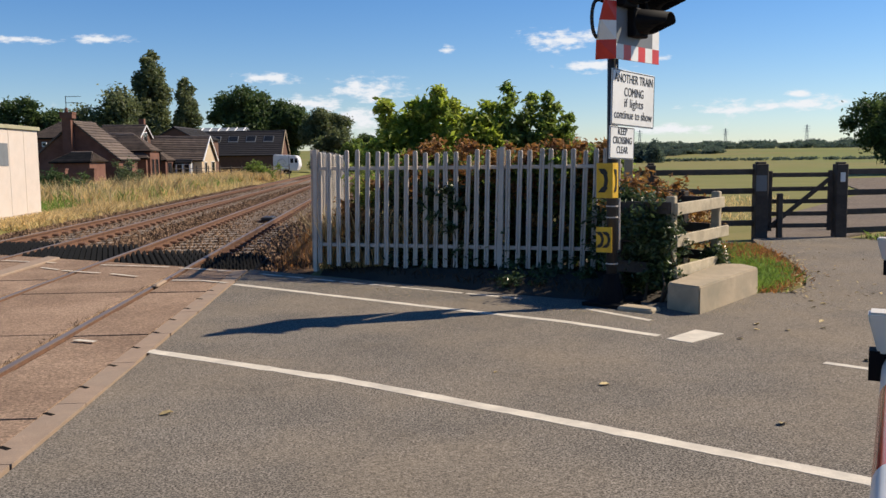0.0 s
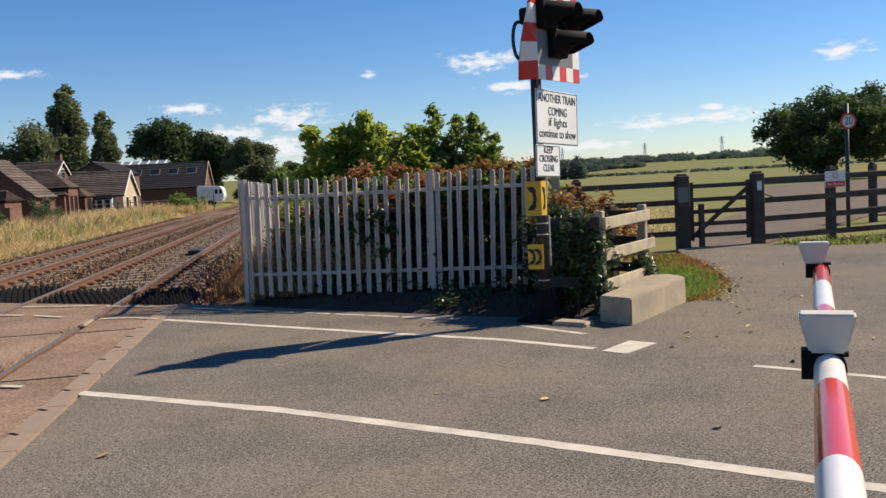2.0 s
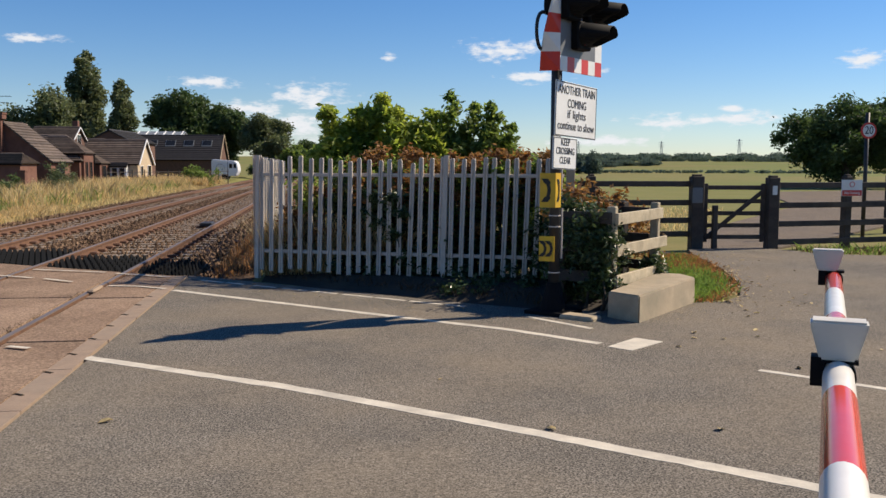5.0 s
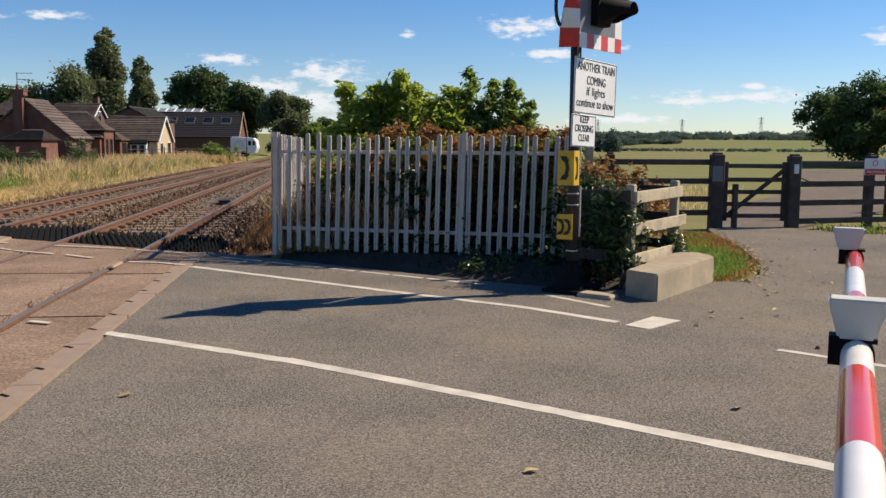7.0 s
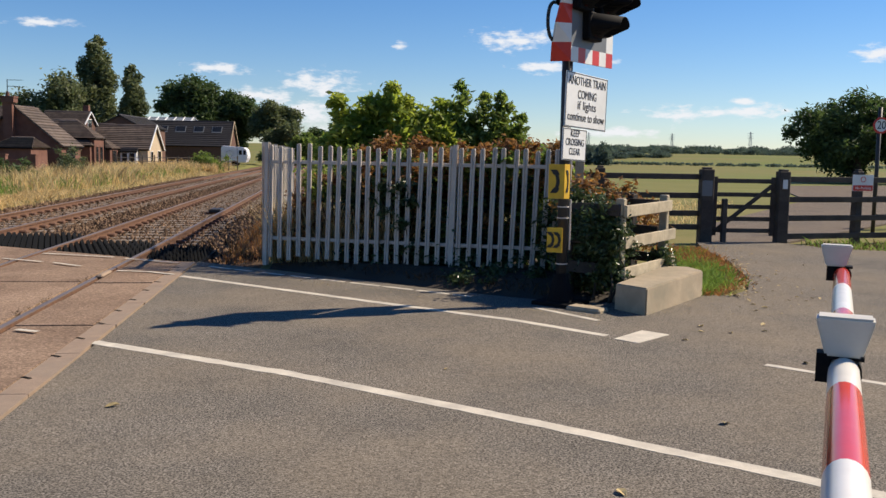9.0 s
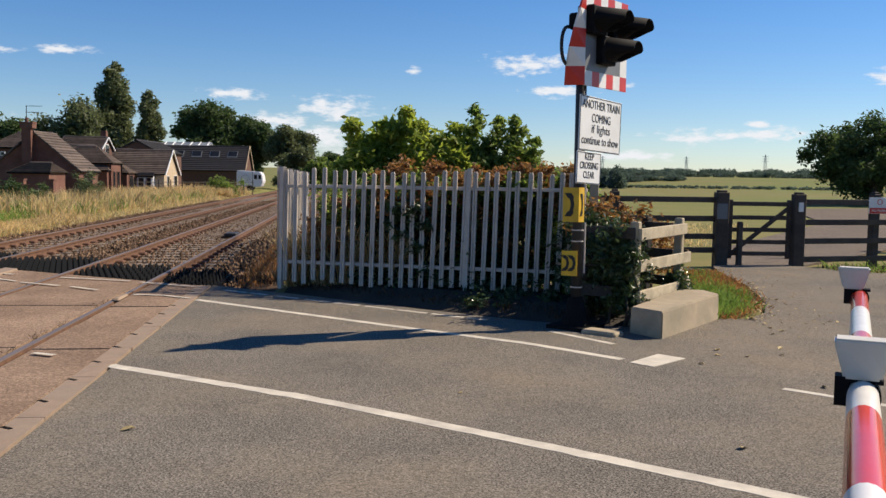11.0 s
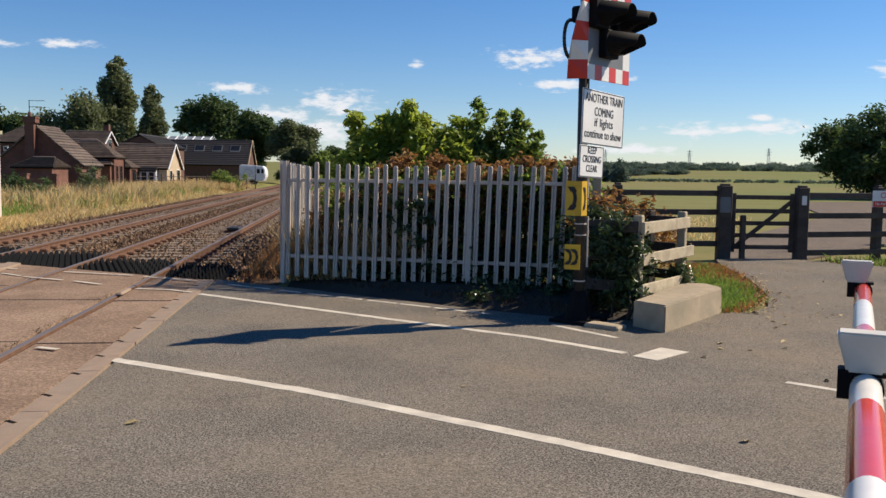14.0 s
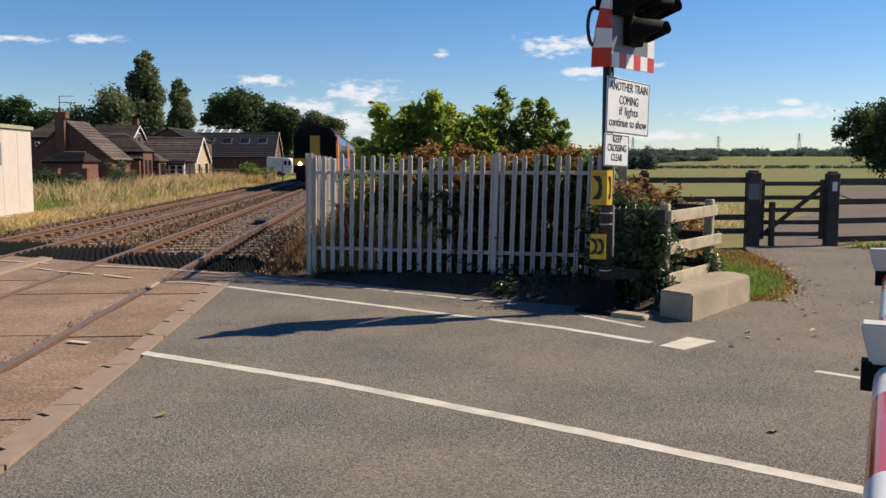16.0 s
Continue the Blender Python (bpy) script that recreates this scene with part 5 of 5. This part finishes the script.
shrub("bramble_hedge", 0, 0, along_fence(np.random.default_rng(75), 0.5, 1.0, (0.15, 0.7), 0.5, 1.75, 44, 0.12), 4200, 0.05, "leaf_brown", "rusty brown bramble leaves behind the fence", 27, 6)
shrub("ivy_clump", 0, 0, lumps(np.random.default_rng(76), 2.2, 10.7, 0.85, 0.35, 0.5, 0.5, 30, 0.13), 1300, 0.045, "leaf_brown", "yellow-brown leaves among the ivy by the signal post", 28, 5)
shrub("ivy_clump", 0, 0, lumps(np.random.default_rng(77), 2.3, 9.8, 0.42, 0.17, 0.14, 0.45, 26, 0.09), 2600, 0.036, "ivy", "glossy ivy climbing the front post of the short fence", 29, 4)
shrub("dead_stalks", 0, 0, along_fence(np.random.default_rng(73), 0.05, 0.36, (0.15, 0.8), 0.3, 1.25, 30, 0.13), 2200, 0.05, "leaf_brown", "withered brown stalks and leaves behind the fence", 25, 8)
shrub("bramble_hedge", 0, 0, along_fence(g, 0.85, 1.02, (0.1, 0.7), 0.2, 1.3, 30, 0.16), 2200, 0.05, "leaf_light", "yellow-green bramble leaves near the signal post", 9, 8)
shrub("bramble_hedge", 0, 0, lumps(g, 2.35, 11.5, 0.55, 0.5, 0.8, 0.6, 60, 0.25), 12000, 0.05, "ivy", "dense dark ivy and bramble between fence and signal post", 16, 10)
shrub("bramble_hedge", 0, 0, lumps(g, 1.2, 11.25, 0.06, 0.8, 0.4, 0.1, 40, 0.11), 2400, 0.034, "ivy", "low dark creeping bramble at the road edge", 17, 4)
shrub("ivy_clump", 0, 0, lumps(g, 2.16, 10.3, 0.62, 0.32, 0.42, 0.6, 50, 0.19), 12000, 0.038, "ivy", "glossy dark ivy smothering the short timber fence", 10, 6)
shrub("ivy_clump", 0, 0, lumps(g, 3.0, 12.0, 0.6, 0.6, 0.6, 0.5, 36, 0.2), 2600, 0.045, "leaf_brown", "dry brown weeds inside the timber fence", 11, 8)
shrub("ivy_clump", 0, 0, lumps(g, 2.5, 11.6, 1.05, 0.45, 0.5, 0.35, 24, 0.13), 900, 0.045, "leaf_brown", "yellowing bramble sprays over the fence rails", 12, 5)
shrub("ivy_clump", 0, 0, lumps(g, 2.42, 9.92, 0.55, 0.16, 0.12, 0.55, 26, 0.1) + lumps(g, 3.2, 10.95, 0.4, 0.14, 0.14, 0.2, 8, 0.1), 3400, 0.034, "ivy", "ivy trailing over the fence post and block", 19, 4)
shrub("garden_bush", 0, 0, lumps(g, -18.7, 42, 0.6, 2.0, 1.4, 0.55, 40, 0.36), 6500, 0.085, "leaf_dark", "low dark green bushes beside the hut", 13, 8)
shrub("garden_bush", 0, 0, lumps(g, -17.4, 48, 0.9, 0.9, 0.8, 0.9, 24, 0.3), 2600, 0.075, "leaf_pop", "tall green weeds in the dry grass", 14, 6)
shrub("garden_bush", 0, 0, lumps(g, -16.2, 76, 0.9, 1.6, 1, 0.6, 16, 0.5), 1800, 0.12, "leaf_mid", "green bush before the dark building", 15, 5)

shrub("garden_bush", 0, 0, lumps(g, -16.0, 111, 1.0, 1.8, 1.0, 0.8, 18, 0.5), 3000, 0.15, "leaf_dark", "dark bushes behind the caravan", 30, 5)

# ---- grass ----
g = np.random.default_rng(44)


def strip(n, u, v, power=1.5):
    a, b = g.uniform(*u, n), v[0] + (v[1] - v[0]) * g.random(n) ** power
    return np.array([txy(i, j) for i, j in zip(a, b)])


n = 34000
cu, cv = g.uniform(-12.5, -6.5, 700), 33 + 64 * g.random(700) ** 1.2
ch_ = 0.22 + 0.8 * g.random(700) ** 2
ci = g.integers(0, 700, n)
tuft = np.array([txy(a, b) for a, b in zip(cu[ci] + 0.3 * g.normal(size=n), cv[ci] + 0.55 * g.normal(size=n))])
blades("dry_grass", tuft, -0.05, ch_[ci] * (0.5 + 0.6 * g.random(n)), "straw", g, None, 0.016, 0.32, "stuff", "tall bleached dry grass in tufts along the track", "grass")
blades("dry_grass", strip(9000, (-8.5, -5.9), (20, 36), 1.0), -0.05, 0.05 + 0.12 * g.random(9000), "straw", g, None, 0.012, 0.5, "stuff", "short dry grass beside the hut", "grass")
blades("dry_grass", strip(3500, (-6.9, -5.5), (24, 92), 1.2), -0.2, 0.08 + 0.25 * g.random(3500), "straw", g, None, 0.014, 0.6, "stuff", "low brown weeds at the ballast edge", "grass")
blades("green_grass", strip(6000, (-12.5, -6.6), (36, 90), 1.2), -0.05, 0.2 + 0.45 * g.random(6000), "grass", g, None, 0.02, 0.4, "stuff", "green weeds among the dry grass", "grass")
blades("dry_grass", strip(9000, (-13.5, -5.6), (74, 84), 1.0), -0.05, 0.3 + 0.5 * g.random(9000), "straw", g, None, 0.03, 0.3, "stuff", "tall dry grass before the van", "grass")
blades("green_grass", strip(4500, (-11.5, -7.2), (30, 42), 1.0), -0.05, 0.1 + 0.3 * g.random(4500), "grass", g, None, 0.015, 0.4, "stuff", "green grass and weeds behind the dry strip", "grass")
blades("dry_grass", strip(650, (2.0, 2.6), (13.9, 22), 1.3), -0.15, 0.06 + 0.3 * g.random(650), "dryorange", g, None, 0.006, 0.4, "stuff", "dry orange weeds beside the rail", "grass")
n = 5200
a = g.random(n)
pa = np.column_stack([-1.9 + 2.1 * a, 13.0 - 0.62 * a + 0.8 * g.random(n)])
blades("dry_grass", pa, 0.0, 0.3 + 0.7 * g.random(n), "straw", g, None, 0.007, 0.35, "stuff", "dry straw-coloured weeds behind the steel fence", "grass")
n = 9500
a = g.random(n) ** 1.2 * 5.6
edge = np.interp(a, (0, 0.75, 1.8, 3.9, 5.6), (3.7, 4.27, 4.69, 5.17, 5.4))
inset = 0.95 * g.random(n) * np.minimum(1, 0.25 + a * 0.5)
pg = np.column_stack([edge + 0.08 * g.normal(size=n) - inset, 10.42 + a + 0.05 * g.normal(size=n)])
green = (inset > 0.16 + 0.1 * g.normal(size=n)) & (g.random(n) < np.clip(1.55 - a * 0.38, 0.15, 0.97))
blades("green_grass", pg[green], 0.0, 0.03 + 0.09 * g.random(int(green.sum())), "grass", g, None, 0.007, 0.5, "stuff", "green grass verge beside the concrete block", "grass")
blades("dry_grass", pg[~green], 0.0, 0.02 + 0.05 * g.random(int((~green).sum())), "dryorange", g, None, 0.007, 0.6, "stuff", "withered brown grass along the path edge", "grass")
n = 3600
xx = g.uniform(7.8, 20, n)
pr = np.column_stack([xx, 17.25 + (xx - 7.8) * 0.2 - g.random(n) * 1.3 - 0.1 * (xx - 7.8)])
half = g.random(n) < 0.45
blades("green_grass", pr[half], -0.02, 0.04 + 0.14 * g.random(int(half.sum())), "grass", g, None, 0.009, 0.5, "stuff", "weedy green verge under the field fence", "grass")
blades("dry_grass", pr[~half], -0.02, 0.03 + 0.1 * g.random(int((~half).sum())), "weed", g, None, 0.01, 0.7, "stuff", "brown litter under the field fence", "grass")
n = 900
pv = np.column_stack([-2.4 + 4.3 * g.random(n), np.zeros(n)])
pv[:, 1] = 13.35 - (pv[:, 0] + 2.4) * 0.78 + g.random(n) * 0.7
blades("dry_grass", pv, 0.0, 0.04 + 0.12 * g.random(n), "weed", g, None, 0.006, 0.7, "stuff", "thin dead grass and litter at the foot of the fence", "grass")
n = 9000
xx = g.uniform(3, 24, n)
pf = np.column_stack([xx, 18.5 + 16 * g.random(n) ** 1.2])
keep = (pf[:, 0] < 5.6 + (pf[:, 1] - 17) * 0.42) & (pf[:, 1] > 22)
blades("dry_grass", pf[keep], -0.05, 0.05 + 0.12 * g.random(int(keep.sum())), "straw", g, None, 0.012, 0.5, "stuff", "rough yellow field grass behind the gate", "grass")


# ---- distance ----
def far_wood(name, pts, r, n, size, label, seed, material="far_wood"):
    g = np.random.default_rng(seed)
    B = []
    for x, y, h in pts:
        z0 = float(ground_height(np.array([x], float), np.array([y], float))[0])
        for k in range(2):
            s = r * (0.7 + 0.6 * g.random())
            B.append((x + r * g.normal() * 0.6, y + r * g.normal() * 0.6, z0 + h * (0.35 + 0.4 * k), s, s, h * 0.42))
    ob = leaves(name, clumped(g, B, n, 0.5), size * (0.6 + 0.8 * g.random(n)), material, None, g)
    return tagged(ob, label, "woodland", "", "stuff")


g = np.random.default_rng(55)
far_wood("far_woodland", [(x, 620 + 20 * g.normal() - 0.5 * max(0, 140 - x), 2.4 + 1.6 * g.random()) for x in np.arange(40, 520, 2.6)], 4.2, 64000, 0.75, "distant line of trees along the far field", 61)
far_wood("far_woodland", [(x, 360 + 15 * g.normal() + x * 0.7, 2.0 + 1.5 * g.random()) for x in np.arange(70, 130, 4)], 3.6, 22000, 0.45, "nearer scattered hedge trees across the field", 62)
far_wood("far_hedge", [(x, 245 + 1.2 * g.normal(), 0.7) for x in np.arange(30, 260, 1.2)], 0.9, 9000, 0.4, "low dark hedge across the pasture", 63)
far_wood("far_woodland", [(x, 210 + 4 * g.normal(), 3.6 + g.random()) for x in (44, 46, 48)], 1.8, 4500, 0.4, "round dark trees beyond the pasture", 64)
far_wood("far_woodland", [(x, 1500 + 60 * g.normal(), 5 + 4 * g.random()) for x in np.arange(200, 1500, 9)], 11, 26000, 2.2, "far woods on the rising ground, tinted bluish for haze", 65)


def pylon(x, y, h):
    z = float(ground_height(np.array([x], float), np.array([y], float))[0])
    p = thing("pylon", pose(x, y, z), "distant lattice electricity pylon", "pylon", "distant pylons")
    bm = bmesh.new()
    w = h * 0.09
    for sx in (-1, 1):
        for sy in (-1, 1):
            beam(bm, (sx * w, sy * w, 0), (sx * w * 0.15, sy * w * 0.15, h), 0.4, 0.4)
    for k in range(6):
        a, b = k / 6, (k + 1) / 6
        wa, wb = w * (1 - 0.85 * a), w * (1 - 0.85 * b)
        beam(bm, (-wa, -wa, h * a), (wb, -wb, h * b), 0.25, 0.25)
        beam(bm, (wa, -wa, h * a), (-wb, -wb, h * b), 0.25, 0.25)
    part("lattice", bm, "steelfar", p)
    for q in (0.68, 0.8, 0.92):
        bm = bmesh.new()
        beam(bm, (-h * 0.16, 0, h * q), (h * 0.16, 0, h * q), 0.45, 0.45)
        part("cross_arm", bm, "steelfar", p)



pylon(585, 1500, 34)
pylon(451, 1500, 30)
pylon(330, 1600, 30)

# ---- fallen leaves and litter ----
def leaf_mesh():
    bm = bmesh.new()
    pts = [(-0.05, 0, 0.0), (-0.015, 0.03, 0.012), (0.03, 0.022, 0.016), (0.055, 0, 0.004), (0.03, -0.025, 0.018), (-0.015, -0.028, 0.01)]
    vs = [bm.verts.new(p) for p in pts]
    ctr = bm.verts.new((0.0, 0, 0.003))
    for i in range(6):
        bm.faces.new((vs[i], vs[(i + 1) % 6], ctr))
    r = bmesh.ops.extrude_face_region(bm, geom=list(bm.faces))
    bmesh.ops.translate(bm, vec=(0, 0, 0.003), verts=[e for e in r["geom"] if isinstance(e, bmesh.types.BMVert)])
    return mesh_of("fallen_leaf", bm, "leaf_litter")


LEAF = leaf_mesh()
g = np.random.default_rng(66)


def leaf(x, y, s=1.0, label="curled dry leaf lying on the road"):
    o = new("fallen_leaf", LEAF)
    o.matrix_world = pose(x, y, 0.004, 8 * g.normal(), 8 * g.normal(), 360 * g.random()) @ Matrix.Diagonal((s, s, s, 1))
    return tagged(o, label, "leaf", "fallen leaves")


leaf(-1.81, 5.57, 0.9, "crumpled greenish leaf lying on the road")
for x, y in ((3.54, 8.52), (3.42, 8.19), (3.07, 8.1), (2.8, 8.14), (3.79, 9.32), (0.34, 6.61), (3.22, 6.87), (2.89, 8.41), (2.52, 7.75), (3.92, 9.73), (1.98, 5.25), (4.27, 7.54), (3.97, 9.54),
             (4.9, 10.2), (5.3, 12.4), (6.2, 13.5), (5.1, 8.4), (6.4, 10.6)):
    leaf(x, y, 0.45 + 0.35 * g.random())
n = 160
a = g.random(n)
pl = np.column_stack([3.9 + 1.3 * a + 0.12 * g.normal(size=n), 10.3 + 3.6 * a ** 1.2 + 0.15 * g.normal(size=n), 0.012 + 0.01 * g.random(n)])
tagged(leaves("leaf_litter", pl, 0.03 + 0.02 * g.random(n), "leaf_litter", None, g, up=2.5), "dry leaf litter along the grass verge", "leaf litter", "", "stuff")


n = 700
tt = g.random(n)
px = np.where(tt < 0.5, -2.4 + 4.4 * g.random(n), 2.4 + 3.4 * g.random(n))
py = np.where(tt < 0.5, 12.2 - (px + 2.4) * 0.72 - 0.35 * np.abs(g.normal(size=n)), 9.0 + 3.5 * g.random(n) * (px - 2.2) / 3)
h = np.random.default_rng(91)
m = 150
hy = h.uniform(11.6, 16.6, m)
ph = np.column_stack([4.62 + 0.2 * (hy - 12.0) + 0.22 * np.abs(h.normal(size=m)), hy, 0.009 + 0.006 * h.random(m)])
tagged(leaves("leaf_litter", ph, 0.012 + 0.016 * h.random(m), "leaf_brown", None, h, up=6.0), "brown leaf litter blown along the path edge", "leaf litter", "", "stuff")
hy = h.uniform(9.5, 16.6, 90)
ph = np.column_stack([4.75 + 0.2 * (hy - 12.0) + 0.5 * np.abs(h.normal(size=90)), hy, 0.009 + 0.006 * h.random(90)])
tagged(leaves("leaf_litter", ph, 0.015 + 0.02 * h.random(90), "leaf_litter", None, h, up=2.5), "pale dry leaves scattered on the path", "leaf litter", "", "stuff")
grit = leaves("road_grit", np.column_stack([px, py, 0.008 + 0.004 * g.random(n)]), 0.006 + 0.012 * g.random(n), "leaf_litter", None, g, up=2.5)
tagged(grit, "scattered grit, twigs and leaf bits on the road edge", "litter", "", "stuff")


# ---- train ----
def train_car(front):
    t = thing("train_car", pose(0, 0, 0), "diesel train car with yellow cab end, orange and blue sides" if front else "diesel train car with blue sides and an orange band", "train", "train cars")
    W, L = 1.36, 22.5
    sec = [(-W, 0.95), (-W - 0.02, 1.6), (-W, 2.6), (-W * 0.93, 3.15), (-W * 0.68, 3.55), (-W * 0.3, 3.72), (0, 3.76)]
    sec = sec + [(-x, z) for x, z in sec[-2::-1]]
    bm = bmesh.new()
    loft(bm, [[(x, y, z) for x, z in sec] for y in (0.25, L)])
    part("body", bm, "blue", t, "blue body side", smooth=False)
    bm = bmesh.new()
    loft(bm, [[(x * 1.004, y, z + 0.012) for x, z in sec[3:-3]] + [(x * 0.9, y, z - 0.05) for x, z in sec[3:-3][::-1]] for y in (0.1, L)])
    part("roof", bm, "train_roof", t, "dark grey roof")
    bm = bmesh.new()
    box(bm, (0, L / 2, 0.72), (2.3, L - 2.2, 0.5))
    part("underframe", bm, "under", t)
    for y in (3.6, L - 3.6):
        bm = bmesh.new()
        box(bm, (0, y, 0.55), (2.2, 3.0, 0.4))
        for dy in (-1.2, 1.2):
            for sx in (-1, 1):
                tube(bm, (sx * 0.65, y + dy, 0.42), (sx * 0.8, y + dy, 0.42), 0.42, n=16)
        part("bogie", bm, "under", t)
    for sx in (-1, 1):
        bm = bmesh.new()
        box(bm, (sx * 1.385, 1.2, 2.0), (0.03, 2.0, 2.2))
        part("orange_panel", bm, "orange", t, "orange side panel behind the cab")
        bm = bmesh.new()
        box(bm, (sx * 1.385, L - 1.2, 2.0), (0.03, 2.0, 2.1))
        part("orange_panel", bm, "orange", t, "orange side panel")
        for k in range(8):
            bm = bmesh.new()
            box(bm, (sx * 1.388, 4.4 + 2.05 * k, 2.25), (0.03, 1.5, 0.85))
            part("window", bm, "glass", t)
        bm = bmesh.new()
        box(bm, (sx * 1.392, 3.0, 2.1), (0.03, 0.85, 1.95))
        part("door", bm, "blue", t)
    if front:
        bm = bmesh.new()
        low = [(-1.34, 0.9), (-1.36, 1.6), (-1.34, 2.6), (-1.25, 3.12), (1.25, 3.12), (1.34, 2.6), (1.36, 1.6), (1.34, 0.9)]
        loft(bm, [[(x * 0.99, 0.0, z) for x, z in low], [(x, 0.26, z) for x, z in low]])
        part("cab_front", bm, "train_yellow", t, "yellow cab end")
        for sx in (-1, 1):
            bm = bmesh.new()
            box(bm, (sx * 0.86, -0.015, 2.4), (0.9, 0.04, 1.3))
            soften(bm, 0.012)
            part("windscreen", bm, "cabglass", t, "dark windscreen with a black surround")
            bm = bmesh.new()
            box(bm, (sx * 0.37, -0.03, 2.0), (0.1, 0.08, 2.1))
            part("gangway_pillar", bm, "under", t)
            bm = bmesh.new()
            tube(bm, (sx * 0.95, 0.0, 1.42), (sx * 0.95, -0.06, 1.42), 0.1, n=16)
            part("headlight", bm, "headlight", t, "lit headlight")
        bm = bmesh.new()
        box(bm, (0, -0.03, 2.0), (0.6, 0.06, 2.1))
        part("gangway_door", bm, "train_yellow", t, "yellow corridor door in the middle of the cab")
        bm = bmesh.new()
        loft(bm, [[(-1.25, -0.02, 3.05), (1.25, -0.02, 3.05), (0.9, -0.02, 3.5), (0, -0.02, 3.68), (-0.9, -0.02, 3.5)],
                  [(-1.27, 0.3, 3.05), (1.27, 0.3, 3.05), (0.95, 0.3, 3.54), (0, 0.3, 3.75), (-0.95, 0.3, 3.54)]])
        part("brow", bm, "under", t, "black upper brow over the windscreens")
        bm = bmesh.new()
        box(bm, (0, -0.02, 1.1), (2.62, 0.1, 0.46))
        soften(bm, 0.03)
        part("valance", bm, "under", t, "black lower cab panel")
        bm = bmesh.new()
        box(bm, (0, 0.1, 0.75), (2.4, 0.5, 0.5))
        box(bm, (0, -0.3, 0.95), (0.4, 0.6, 0.35))
        soften(bm, 0.04)
        part("coupler", bm, "under", t, "black coupler and buffer beam")
    for o in t.children:
        for v in o.data.vertices:
            v.co.z *= 1.07
    return t


# ---- what moves ----
def motions():
    head, tail = train_car(True), train_car(False)
    yaw = math.degrees(math.atan(0.079))

    def along(v):
        p = on_track(0, v, 0.005)
        return pose(p.x, p.y, p.z, 0, 0, yaw)
    blown = leaf(1.08, 6.2, 0.8, "pale curled leaf blown along the road")
    walk(blown, [(t, pose(x, y, 0.006, 5, 8, r)) for t, x, y, r in (
        (0, 1.08, 6.2, 20), (3.5, 1.09, 6.21, 20), (4.0, 1.27, 6.28, 60), (5.0, 0.95, 5.3, 120), (6.5, 0.6, 4.25, 190), (8.0, 0.58, 4.2, 200), (8.5, 0.83, 4.22, 250),
        (9.5, 1.2, 3.9, 300), (11.0, 1.6, 3.2, 370), (13.0, 1.8, 2.6, 400), (16, 1.8, 2.6, 400))])
    times = [0, 2, 4, 6, 8, 10, 12, 13, 14, 15, 16]
    dist = [56.2 + 30.5 * (16 - t) for t in times]
    walk(head, [(t, along(d)) for t, d in zip(times, dist)])
    walk(tail, [(t, along(d + 23.1)) for t, d in zip(times, dist)])


motions()
